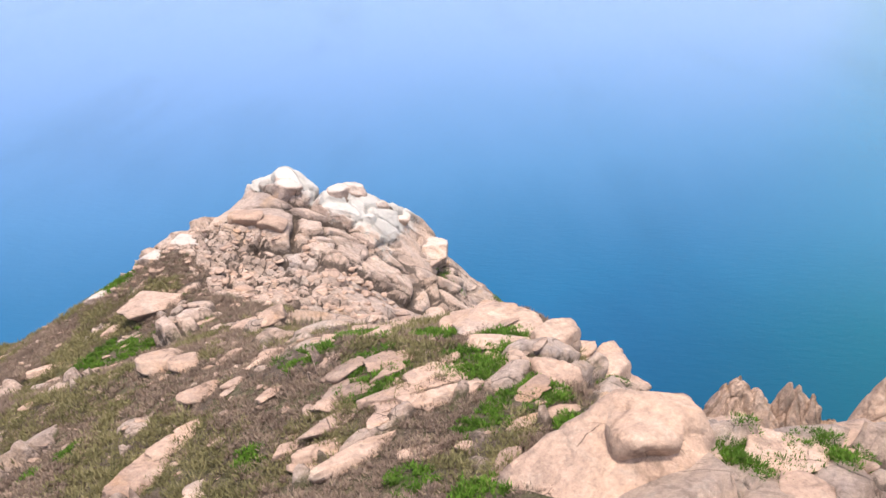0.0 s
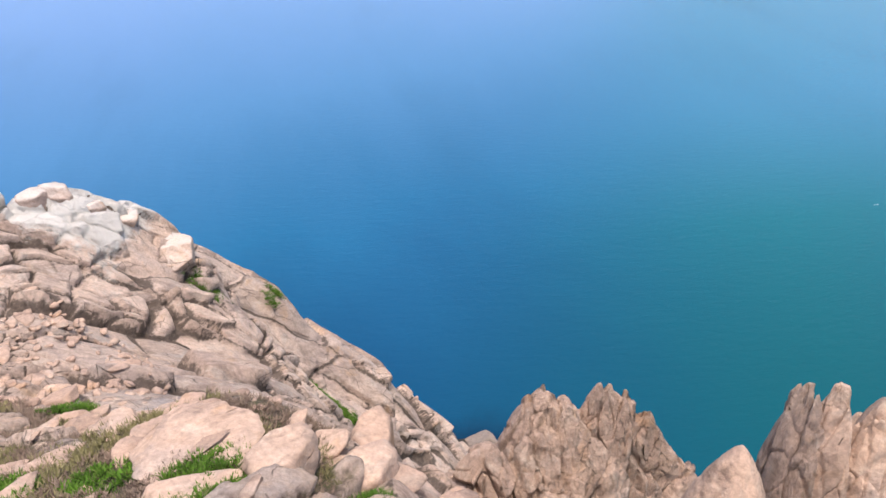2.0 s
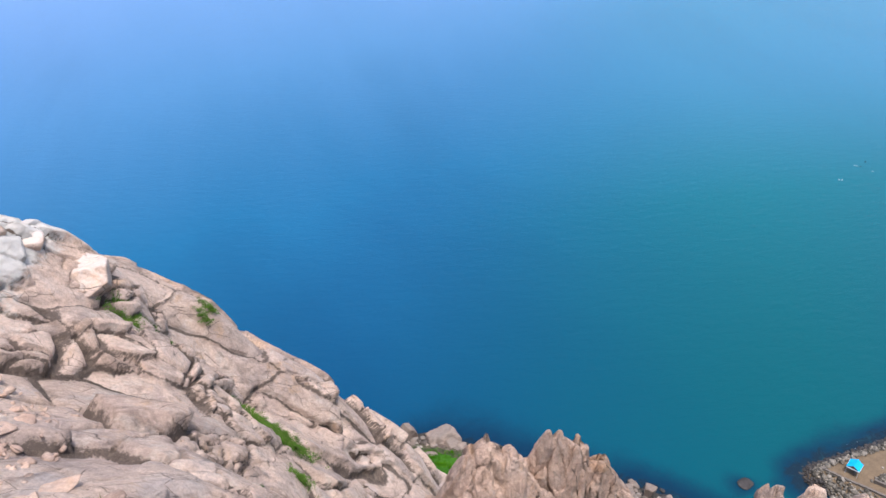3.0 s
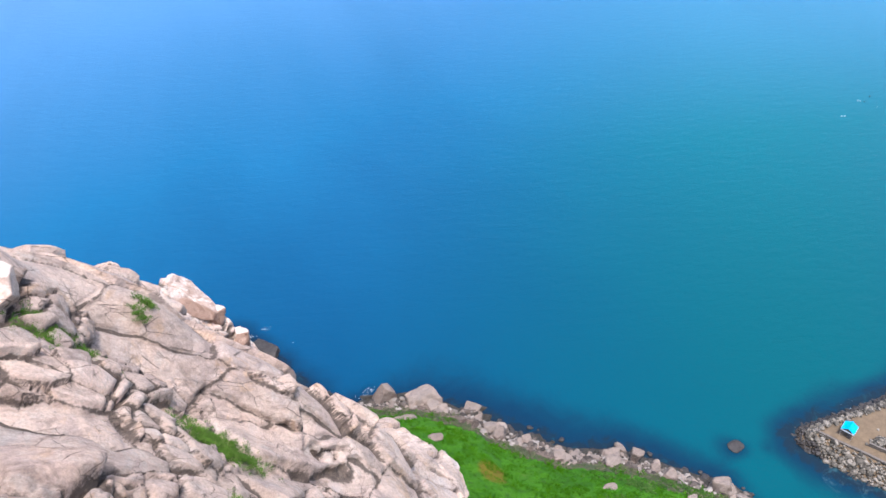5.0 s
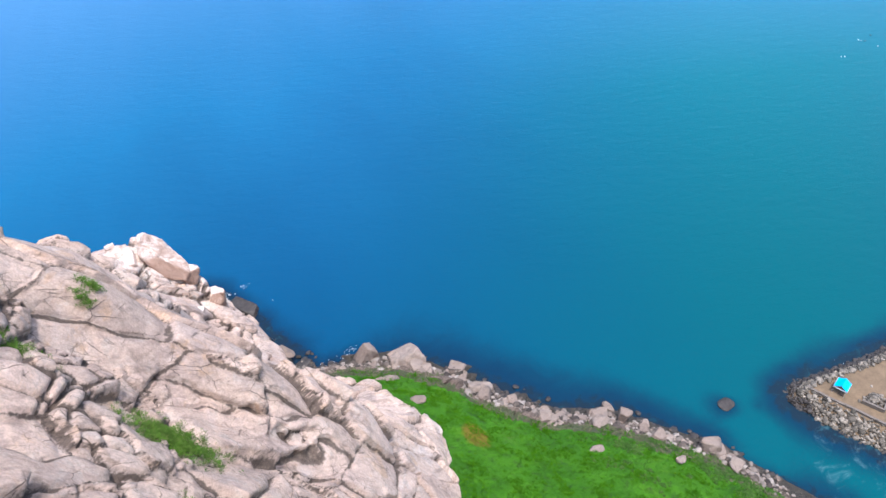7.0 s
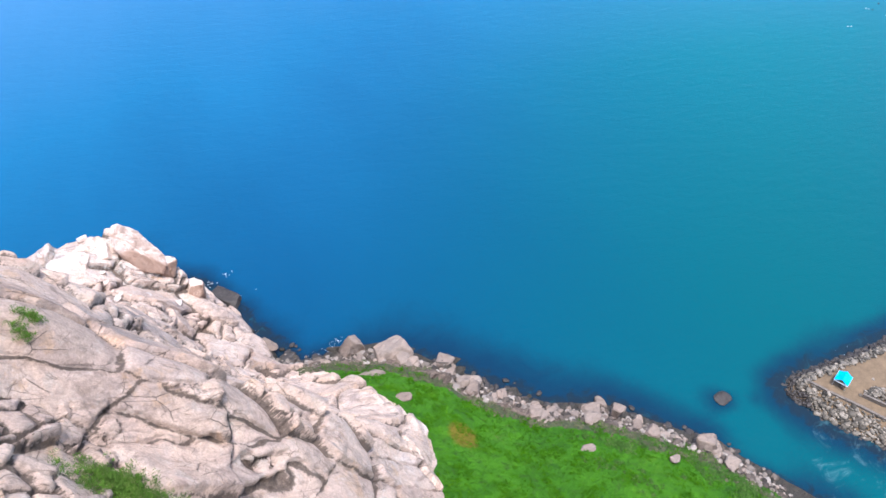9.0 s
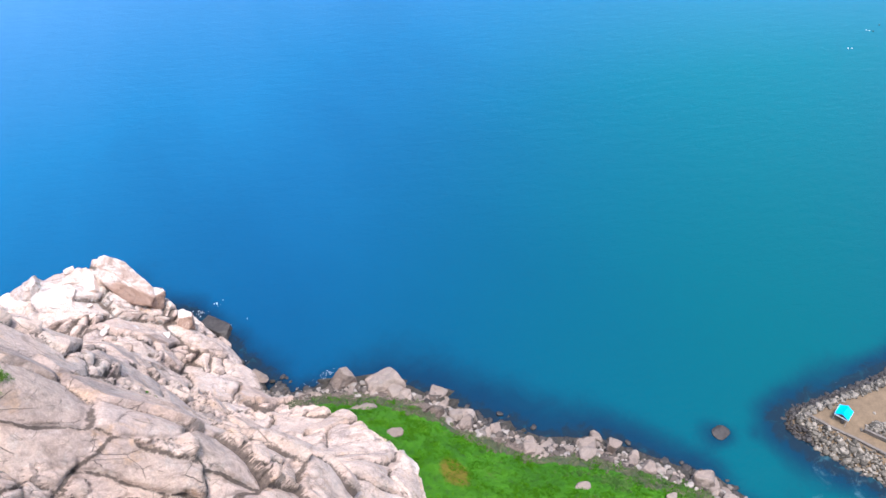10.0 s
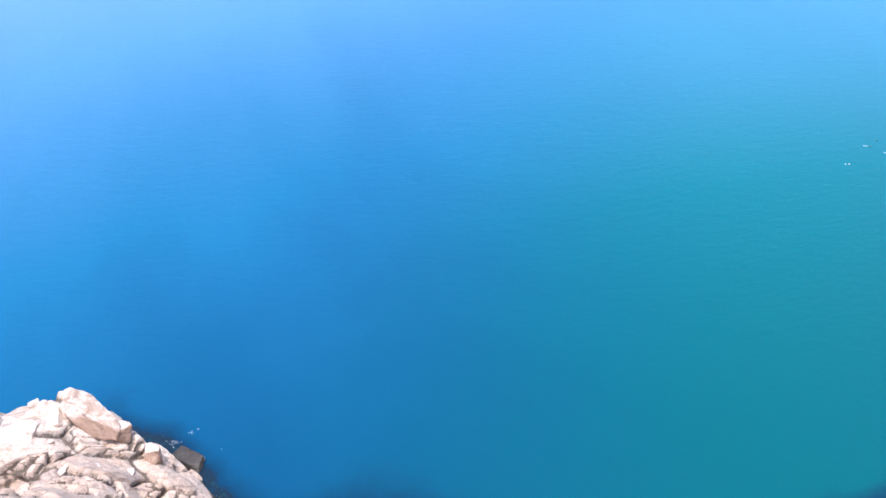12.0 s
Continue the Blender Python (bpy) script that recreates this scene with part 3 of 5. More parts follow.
def land_points(X, Y):
    Z = base_height(X, Y)
    e = 0.6
    gx = (base_height(X + e, Y) - base_height(X - e, Y)) / (2 * e)
    gy = (base_height(X, Y + e) - base_height(X, Y - e)) / (2 * e)
    steep = np.hypot(gx, gy)
    N = np.stack([-gx, -gy, np.ones_like(gx)], 1)
    N /= np.linalg.norm(N, axis=1)[:, None]
    P = np.stack([X, Y, Z], 1)
    heath, grass, bleach, scree = zones(X, Y, Z, steep)
    bare = (1 - smooth(0.35, 0.65, heath)) * (1 - smooth(0.35, 0.65, grass)) * smooth(-3, 2, Z)
    rock = (bare > 0.01) & (X > -40) & (X < 60) & (Y > -10)
    R = P[rock]
    warp = R + 0.85 * np.stack([lumps(R, 4.5, 31, 3), lumps(R, 4.5, 41, 3), lumps(R, 4.5, 51, 3)], 1)
    big, mid, tiny = np.ones(len(X)), np.ones(len(X)), np.ones(len(X))
    who, who2, who3, rise, broken, gully, gape = (np.zeros(len(X)) for _ in range(7))
    gb, who[rock], lean = blocks(warp, 4.4, 3, SLABS, 0.20)
    gm, who2[rock], lean2 = blocks(warp, 1.7, 13, DIP, 0.26)
    gt, who3[rock], lean3 = blocks(warp, 0.75, 23, DIP, 0.25)
    big[rock], mid[rock], tiny[rock] = gb * 4.4, gm * 1.7, gt * 0.75
    # gullies down the dip, filled with shattered rock
    gu = smooth(0.14, 0.40, lumps((R @ SLABS.T), 4.5, 131, 3))
    gu = gu * (1 - smooth(24, 30, R[:, 0]) * smooth(84, 89, R[:, 1]))
    crest = smooth(0.25, 0.6, bleach[rock]) * (1 - smooth(90, 100, R[:, 1]))
    cut = np.maximum(smooth(0.52, 0.56, who[rock]) * (1 - smooth(0.80, 0.84, who[rock])) * (1 - 0.8 * smooth(24, 30, R[:, 0]) * smooth(84, 89, R[:, 1])), crest)
    br = np.clip(np.maximum(np.maximum(gu, cut), 0.9 * scree[rock]), 0, 1)
    crumbs = np.clip(np.maximum(gu * smooth(0.35, 0.45, who2[rock]), scree[rock]), 0, 1)
    solid = 1 - 0.8 * np.maximum(gu, scree[rock])
    agape = 0.30 + 0.70 * smooth(-0.32, 0.28, lumps(R, 4.0, 141, 3))      # some joints are tight, some stand open
    high = solid * (0.95 * (who[rock] - 0.5) + 1.3 * lean) * smooth(0.0, 0.22, big[rock]) + worn(big[rock], 0.22, 0.50, 0.70) * agape
    high = high + br * (0.50 * (who2[rock] - 0.45) * smooth(0.0, 0.18, mid[rock]) + 1.2 * lean2 + worn(mid[rock], 0.17, 0.30, 0.40) * agape)
    high = high + crumbs * (0.22 * (who3[rock] - 0.5) + lean3 + worn(tiny[rock], 0.12, 0.13, 0.20))
    high = high - 0.4 * gu + 0.25
    rise[rock] = high + 0.34 * lumps(R, 6.0, 61, 2) + 0.07 * lumps(R @ DIP.T, 1.0, 71, 3)
    broken[rock], gully[rock], gape[rock] = br, gu, agape
    turf = 0.22 * lumps(P, 2.5, 81, 4)
    out = P + N * (bare * rise + (1 - bare) * turf)[:, None]
    flat = 1 - smooth(1.4, 2.4, steep)
    crevice = np.maximum(1 - smooth(0.02, 0.12, big), 0.9 * broken * (1 - smooth(0.02, 0.09, mid))) * (0.6 + 0.4 * flat) * gape
    soil = np.maximum(np.maximum(0.72 * scree * (1 - smooth(0.02, 0.10, tiny)), 0.75 * gully * (1 - smooth(0.02, 0.10, tiny)) * (1 - smooth(0.08, 0.25, mid))), 0.9 * crevice)
    strand = smooth(24, 30, X) * (1 - smooth(4.0, 6.5, apron(X, Y)[1])) * (1 - smooth(4.5, 6.5, Z))
    soil = np.maximum(soil, strand)
    n1 = lumps(P, 5.0, 91, 3)
    tuft = gully * (1 - smooth(0.05, 0.40, mid)) * smooth(0.12, 0.40, lumps(P, 8.0, 95, 2)) * smooth(20, 30, Z) * (1 - smooth(70, 76, Z))
    rust = smooth(0.35, 0.9, 1 - np.hypot((X - 46) / 5, (Y - 106.5) / 7) + 0.3 * n1)
    low, inland = apron(X, Y)
    litter = smooth(0.35, 1.0, 1 - np.abs(inland - 4.0) / 4.0 + 0.45 * n1)
    COVER["cover"] = (heath, np.maximum(grass, tuft), bleach)
    COVER["marks"] = (soil, rust, litter)
    COVER["joints"] = (np.minimum(big, 1.0), np.minimum(mid + 1.2 * (1 - broken), 1.0), gape)
    COVER["tone"] = (who, 0.5 + (who2 - 0.5) * broken, who3)
    return out


LAND_X, LAND_Y = (spread((-160, -38, 6), (-38, -18, 0.3), (-18, 44, 0.125), (44, 96, 0.5), (96, 330, 9)),
                    spread((-400, -20, 20), (-20, -8, 2), (-8, 22, 0.6), (22, 28, 0.5), (28, 106, 0.14), (106, 154, 0.18), (154, 178, 4)))
land_me = grid_mesh("land", LAND_X, LAND_Y, land_points)
land_co = np.empty(len(land_me.vertices) * 3, np.float32)
land_me.vertices.foreach_get("co", land_co)
LAND_Z = land_co[2::3].reshape(len(LAND_Y), len(LAND_X))
for key, (r, g, b) in COVER.items():
    paint(land_me, key, r, g, b)
land_me.materials.append(LAND)
land = tagged(new("ground", land_me), "jointed pink granite headland with heath and bright green grass", "headland", kind="structure")


# ---- the sea ----
def sea_points(X, Y):
    d, side = to_line(SHORE, X, Y)
    j, _ = to_line(JETTY, X, Y, True)
    off = np.minimum(np.minimum(np.where(side < 0, 0, d), j), np.minimum(np.hypot(X - 87.9, Y - 107.2) + 2.2, np.hypot(X - 93, Y - 106) + 3.4))
    wobble = lumps(np.stack([X, Y, 0 * X], 1), 12.0, 7, 3)
    wide = np.interp(X, (20, 34, 44, 70, 82, 90, 94), (7, 9, 16, 15, 8, 5, 8))
    near = np.interp(X, (20, 40, 70, 84, 94), (5, 8, 8, 4, 6))
    COVER["shore"] = (1 - smooth(0.0, wide, off + 3 * wobble), 1 - smooth(0.0, near, off + 1.5 * wobble),
                      smooth(88, 96, X - 0.2 * (Y - 90)) * (1 - smooth(100, 104, Y)) * smooth(30, 40, Y))
    return np.stack([X, Y, 0 * X], 1)


sea_me = grid_mesh("sea", spread((-4000, -1000, 500), (-1000, -60, 60), (-60, 0, 8), (0, 150, 1.0), (150, 300, 10), (300, 4001, 185)),
                   spread((-4000, -1000, 500), (-1000, 40, 60), (40, 160, 1.0), (160, 300, 10), (300, 4001, 185)), sea_points)
paint(sea_me, "shore", *COVER["shore"])
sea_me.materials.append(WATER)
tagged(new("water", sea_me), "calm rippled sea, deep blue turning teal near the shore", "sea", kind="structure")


def ground_at(x, y):
    """The height of the broken ground."""
    i, j = np.searchsorted(LAND_X, x), np.searchsorted(LAND_Y, y)
    return float(np.median(LAND_Z[max(j - 2, 0):j + 2, max(i - 2, 0):i + 2]))


# ---- rocks ----
def ball(levels):
    bm = bmesh.new()
    bmesh.ops.create_icosphere(bm, subdivisions=levels, radius=1)
    co = np.array([v.co[:] for v in bm.verts])
    faces = np.array([[v.index for v in f.verts] for f in bm.faces])
    bm.free()
    return co, faces


BALLS = {k: ball(k) for k in (2, 3, 4, 5)}


def boulder_mesh(seed, levels, cuts=9, sharp=30.0, rough=0.05, planes=()):
    """A weathered block: a ball cut by chance planes, with rounded edges, joints and pits."""
    co, faces = BALLS[levels]
    rng = np.random.default_rng(seed)
    way = rng.normal(size=(cuts, 3))
    way /= np.linalg.norm(way, axis=1)[:, None]
    far = rng.uniform(0.45, 0.82, cuts)
    way[0], far[0] = Vector((rng.normal(0, 0.12), rng.normal(0, 0.12), 1)).normalized(), rng.uniform(0.28, 0.46)
    if planes:
        way, far = np.array([Vector(p[:3]).normalized() for p in planes]), np.array([p[3] for p in planes])
    reach = np.maximum(co @ way.T, 1e-3) / far
    radius = (1.0 + (reach**sharp).sum(1)) ** (-1 / sharp)
    P = co * radius[:, None]
    seedling = P * 2.2 + seed * 3.1
    crack, who, lean = blocks(seedling, 1.7, seed, np.eye(3), 0.03)
    swell = 0.04 * lumps(seedling, 1.6, seed + 5, 3) + rough * lumps(seedling, 0.45, seed + 9, 3)
    P = P * (1 + swell + lean - 0.045 * (1 - smooth(0.0, 0.05, crack)))[:, None]
    lo, hi = P.min(0), P.max(0)
    return raw_mesh("boulder", (P - (lo + hi) / 2) / ((hi - lo) / 2), faces)


BIG = [boulder_mesh(100 + i, 5, 10 + i % 4, 45) for i in range(7)]
MIDDLE = [boulder_mesh(200 + i, 4, 9 + i % 4, 45) for i in range(10)]
SMALL = [boulder_mesh(300 + i, 3, 8 + i % 4, 40, 0.05) for i in range(12)]
PEBBLE = [boulder_mesh(400 + i, 2, 9, 24, 0.05) for i in range(8)]
for me in BIG + MIDDLE + SMALL + PEBBLE:
    me.materials.append(ROCK)
BLOCK = boulder_mesh(160, 5, sharp=50, rough=0.04, planes=((1, 0.15, 0.1, 0.62), (-1, 0.1, 0.2, 0.66), (0.1, 1, 0.1, 0.6), (-0.1, -1, 0.25, 0.56), (0.05, 0.0, 1, 0.5), (0, 0.1, -1, 0.5), (0.7, -0.5, 0.6, 0.72), (-0.6, -0.3, 0.75, 0.66)))
WEDGE = boulder_mesh(161, 5, sharp=50, rough=0.04, planes=((1, 0.1, 0.25, 0.5), (-0.8, 0.1, 0.5, 0.62), (0.1, 1, 0.1, 0.6), (-0.2, -1, 0.4, 0.52), (0.35, 0.0, 1, 0.66), (0, 0.1, -1, 0.5), (-0.4, -0.4, 0.8, 0.7)))
for me in (BLOCK, WEDGE):
    me.materials.append(ROCK)
COLOURED = {}


def in_colour(me, material):
    key = (me.name, material.name)
    if key not in COLOURED:
        COLOURED[key] = me.copy()
        COLOURED[key].materials[0] = material
    return COLOURED[key]


def boulder(x, y, width, depth, height, turn=0.0, lift=0.25, lean=0.0, z=None, material=ROCK, label="", group="boulders of the headland", pick=None, mesh=None):
    """A block of width x depth x height whose centre lies lift heights above the ground."""
    size = max(width, depth, height)
    stock = BIG if size > 4 else MIDDLE if size > 1.8 else SMALL if size > 0.7 else PEBBLE
    chance = int(abs(x * 131 + y * 57) * 7) if pick is None else pick
    ob = new("boulder", in_colour(mesh or stock[chance % len(stock)], material))
    level = ground_at(x, y) if z is None else z
    ob.matrix_world = pose(x, y, level + lift * height, lean, lean * 0.6, turn) @ Matrix.Diagonal((width / 2, depth / 2, height / 2, 1))
    return tagged(ob, label or "weathered pink granite boulder bedded in the slope", "boulder", group)


def pinnacle(x, y, foot, width, depth, height, turn, seed, flute=0.10, point=1.3, lean=(0, 0), jag=0.10, material=ROCK, label="", chunk=1.0):
    """A fluted granite tooth: broken columns that taper to a jagged top."""
    na, nh = 170, 130
    A, T = np.meshgrid(np.linspace(0, 2 * math.pi, na, endpoint=False), np.linspace(0, 1, nh))
    A, T = A.ravel(), T.ravel()
    # an angular outline
    way = np.random.default_rng(seed).uniform(0, 2 * math.pi, 7)
    plan = 1 / np.maximum(1.0, (np.maximum(np.cos(A[:, None] - way), 0.02) / 0.88).max(1))
    r = (0.6 * (1 - T**point) ** 0.8 + 0.4 * (1 - T) ** 0.9) * plan
    P = np.stack([np.cos(A) * r * width / 2 + lean[0] * T**1.3, np.sin(A) * r * depth / 2 + lean[1] * T**1.3, T * height], 1)
    N = np.stack([np.cos(A), np.sin(A), 0.25 + 0 * A], 1)
    S = P + seed * 11.7
    crack, who, tilt = blocks(S, 1.9, seed, np.diag([1, 1, 0.30]), 0.45)
    crack2, who2, tilt2 = blocks(S, 0.8, seed + 7, np.diag([1, 1, 0.28]), 0.32)
    out = flute * width * (0.8 * (who - 0.5) + 0.3 * lumps(S * [1, 1, 0.3], 2.0, seed, 4)) + tilt + 0.34 * smooth(0, 0.06, crack) + 0.18 * smooth(0, 0.08, crack2) + tilt2 + 0.08 * lumps(S * [1, 1, 0.4], 0.55, seed + 3, 2) - 0.3
    P = P + N * (chunk * out * (1 - T**4))[:, None]
    P[:, 2] += ((who - 0.5) * jag + (who2 - 0.5) * jag) * height * T**2
    P[:, 2] = np.minimum(P[:, 2], height)
    P[T == 1] = (lean[0], lean[1], height - 0.02)
    i = np.arange(na * nh).reshape(nh, na)
    quads = np.stack([i[:-1], np.roll(i, -1, 1)[:-1], np.roll(i, -1, 1)[1:], i[1:]], -1).reshape(-1, 4)
    me = raw_mesh("rock_pinnacle", P, quads)
    me.materials.append(material)
    ob = new("rock_pinnacle", me)
    ob.matrix_world = pose(x, y, foot, 0, 0, turn)
    return tagged(ob, label or "fluted granite pinnacle rising from the cliff edge", "rock pinnacle", "pinnacles of the cliff edge")


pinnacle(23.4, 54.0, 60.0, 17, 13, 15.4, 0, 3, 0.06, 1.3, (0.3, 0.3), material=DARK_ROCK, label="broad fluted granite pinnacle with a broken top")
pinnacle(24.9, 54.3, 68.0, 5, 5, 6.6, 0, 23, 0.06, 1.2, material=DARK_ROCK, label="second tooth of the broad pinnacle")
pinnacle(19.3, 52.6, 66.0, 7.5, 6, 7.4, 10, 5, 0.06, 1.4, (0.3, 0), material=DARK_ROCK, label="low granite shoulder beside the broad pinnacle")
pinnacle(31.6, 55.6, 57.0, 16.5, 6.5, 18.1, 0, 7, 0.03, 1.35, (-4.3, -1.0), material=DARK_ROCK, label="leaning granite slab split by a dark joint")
pinnacle(23.1, 35.2, 81.5, 4.6, 4.2, 7.0, 0, 9, 0.02, 2.3, jag=0.02, material=OUTCROP, chunk=0.14, label="smooth cone of pale orange granite")
pinnacle(27.9, 38.3, 75.5, 3.3, 3.4, 12.3, 10, 11, 0.05, 6.0, (-0.1, 0), 0.09, material=DARK_ROCK, chunk=0.7, label="jagged grey granite pinnacle with a spiky crest")
pinnacle(28.9, 38.1, 75.5, 3.6, 3.6, 12.4, 30, 13, 0.04, 6.0, (-0.1, 0), 0.08, material=OUTCROP, chunk=0.5, label="orange granite pinnacle beside the jagged one")
pinnacle(31.2, 38.2, 74.5, 5.2, 4.6, 12.3, 60, 17, 0.04, 4.0, jag=0.04, material=OUTCROP, chunk=0.5, label="broad pale orange shoulder behind the jagged pinnacle")
# the great boulder of the point, leaning down to the east
great = new("boulder", in_colour(BIG[2], RUST_ROCK))
great.matrix_world = pose(6.2, 142.3, 18.0, 0, 0, 0) @ Vector((0.70, -0.42, -0.55)).to_track_quat("X", "Z").to_matrix().to_4x4() @ Matrix.Diagonal((5.0, 2.3, 2.2, 1))
tagged(great, "great white boulder with a rusty face on the point", "boulder", "boulders of the headland")

# ---- named boulders of the plateau and the headland ----
boulder(-9.9, 32.5, 4.2, 2.3, 1.3, 55, -0.12, 0, label="tilted slab of orange granite in the heath")
boulder(0.1, 30.5, 5.5, 1.2, 1.2, 42, -0.2, 0, label="pale granite slab breaking through the heath")
boulder(-3.2, 31.7, 2.1, 0.7, 0.5, 45, -0.2, 0, label="pale granite slab breaking through the heath")
boulder(-1.5, 32.7, 3.9, 0.9, 0.8, 42, -0.2, 0, label="pale granite slab breaking through the heath")
boulder(2, 34.5, 5.9, 1.4, 1.3, 25, -0.2, 0, label="pale granite slab breaking through the heath")
boulder(0.8, 36.6, 3.0, 1.2, 0.7, 25, -0.2, 0, label="pale granite slab breaking through the heath")
boulder(3.3, 33.4, 3.6, 1.0, 0.8, 20, -0.2, 0, label="pale granite slab breaking through the heath")
boulder(2.6, 30.1, 2.6, 1.0, 0.5, 15, -0.2, 0, label="pale granite slab breaking through the heath")
boulder(4.2, 29.7, 1.2, 0.6, 0.3, 0, -0.2, 0, label="pale granite slab breaking through the heath")
boulder(6.3, 36.0, 1.3, 1.0, 0.9, 10, -0.06, 0, label="upright pale boulder among green shrubs")
boulder(8.0, 35.5, 2.6, 2.1, 2.3, 10, 0.06, 8, label="large rounded granite boulder on the plateau's rim")
boulder(11.3, 40.9, 3.1, 2.5, 2.6, 0, -0.04, 0, label="tall pointed boulder on the rim")
boulder(8.2, 32.3, 1.9, 1.5, 0.9, 15, 0.06, 0)
dome_mesh = boulder_mesh(150, 5, sharp=60, rough=0.03, planes=((-0.60, -0.22, 0.77, 0.30), (-0.2, -0.75, 0.62, 0.44), (0.25, 0.1, 0.96, 0.62), (0.92, -0.15, 0.30, 0.66), (0.5, -0.7, 0.5, 0.58), (-0.4, 0.8, 0.4, 0.6), (0.4, 0.85, 0.3, 0.6)))
dome_mesh.materials.append(OUTCROP)
dome = new("boulder", dome_mesh)
dome.matrix_world = pose(9.6, 27.2, ground_at(9.4, 27.2) - 0.3, 0, 0, 20) @ Matrix.Diagonal((4.5, 3.3, 2.7, 1))
tagged(dome, "huge sloping granite outcrop beside the shrubs", "boulder", "boulders of the headland")
boulder(10.1, 27.1, 2.6, 2.5, 2.2, 0, 0.40, 0, material=OUTCROP, pick=4, label="rounded block set into the huge outcrop")
boulder(15.4, 28.1, 3.6, 2.9, 1.1, 10, -0.14, 0, label="broad flat granite boulder")
boulder(18.7, 29.6, 3.4, 2.7, 1.0, 5, -0.14, 0)
boulder(18.1, 27.6, 1.1, 0.9, 0.9, 0, -0.06, 0)
boulder(15.4, 26.0, 2.2, 1.8, 0.7, 30, 0.06, 0)
boulder(-18.4, 57.5, 5.9, 3.6, 1.8, 30, 0.01, 0, label="large flat slab above the heath")
boulder(-12.9, 43.3, 2.9, 2.3, 1.3, 40, 0.06, 0)
boulder(-11.2, 42.5, 2.1, 1.7, 0.9, 45, 0.06, 0)
boulder(-10.7, 45.4, 0.9, 0.7, 0.6, 30, -0.09, 0)
boulder(-32.1, 60.7, 2.5, 0.7, 0.7, 35, -0.2, 0, label="pale granite slab breaking through the heath")
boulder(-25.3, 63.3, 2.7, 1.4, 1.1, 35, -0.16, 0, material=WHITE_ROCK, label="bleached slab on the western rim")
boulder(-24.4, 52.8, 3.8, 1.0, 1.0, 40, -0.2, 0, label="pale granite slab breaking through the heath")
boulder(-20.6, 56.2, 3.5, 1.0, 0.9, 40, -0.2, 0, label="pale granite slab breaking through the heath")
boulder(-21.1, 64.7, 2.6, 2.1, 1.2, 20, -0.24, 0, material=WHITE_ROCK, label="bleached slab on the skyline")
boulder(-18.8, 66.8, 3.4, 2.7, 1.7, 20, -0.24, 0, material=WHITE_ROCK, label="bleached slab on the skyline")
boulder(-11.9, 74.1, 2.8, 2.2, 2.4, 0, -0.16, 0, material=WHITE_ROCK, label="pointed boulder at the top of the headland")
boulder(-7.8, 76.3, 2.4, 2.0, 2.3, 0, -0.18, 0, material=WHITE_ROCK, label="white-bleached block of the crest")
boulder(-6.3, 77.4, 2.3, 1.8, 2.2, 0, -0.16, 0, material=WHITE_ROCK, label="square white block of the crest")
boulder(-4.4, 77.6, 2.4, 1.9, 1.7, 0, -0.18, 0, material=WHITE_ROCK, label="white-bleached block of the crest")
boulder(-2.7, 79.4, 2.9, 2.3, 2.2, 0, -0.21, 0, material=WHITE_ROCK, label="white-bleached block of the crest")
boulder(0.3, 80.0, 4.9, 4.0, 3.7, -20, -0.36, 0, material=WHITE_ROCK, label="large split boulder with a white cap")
boulder(-14.5, 69.2, 3.1, 2.5, 1.8, 0, -0.06, 0)
boulder(-12.4, 69.1, 2.8, 2.2, 1.6, 0, -0.06, 0)
boulder(8.3, 39.2, 2.9, 2.3, 2.7, 0, -0.12, 0, label="large rounded boulder on the rim")
boulder(6.3, 36.2, 1.1, 0.9, 1.1, 0, -0.06, 0)
boulder(0.7, 36.5, 3.0, 1.4, 0.8, 20, -0.2, 0, label="pale granite slab breaking through the heath")
boulder(3, 35.4, 3.8, 1.7, 0.9, 20, -0.2, 0, label="pale granite slab breaking through the heath")
boulder(5.6, 40.6, 4.6, 3.7, 1.1, 10, -0.12, 0, label="long pale granite slab with a dark lichen spot")
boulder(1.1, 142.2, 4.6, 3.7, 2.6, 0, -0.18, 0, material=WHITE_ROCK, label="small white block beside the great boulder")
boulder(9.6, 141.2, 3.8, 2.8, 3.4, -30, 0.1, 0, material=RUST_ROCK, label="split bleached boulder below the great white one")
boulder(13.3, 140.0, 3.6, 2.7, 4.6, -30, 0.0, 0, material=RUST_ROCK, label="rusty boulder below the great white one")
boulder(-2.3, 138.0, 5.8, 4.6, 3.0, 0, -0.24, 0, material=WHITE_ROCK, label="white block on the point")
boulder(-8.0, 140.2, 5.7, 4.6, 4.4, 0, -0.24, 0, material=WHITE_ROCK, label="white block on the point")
for x, y, w, d, h, a in ((14.4, 38.2, 3.2, 2.6, 2.0, 20), (16.8, 37.6, 3.0, 2.4, 1.8, -10), (19.4, 36.6, 3.6, 2.2, 1.6, 5), (22.4, 37.6, 2.6, 2.2, 1.5, 30), (12.6, 41.2, 2.6, 2.2, 2.0, 0), (15.2, 41.4, 2.8, 2.4, 2.2, 40), (12.1, 44.6, 2.7, 2.5, 3.6, 15)):
    boulder(x, y, w, d, h, a, 0.0, label="rounded orange boulder on the cliff edge")
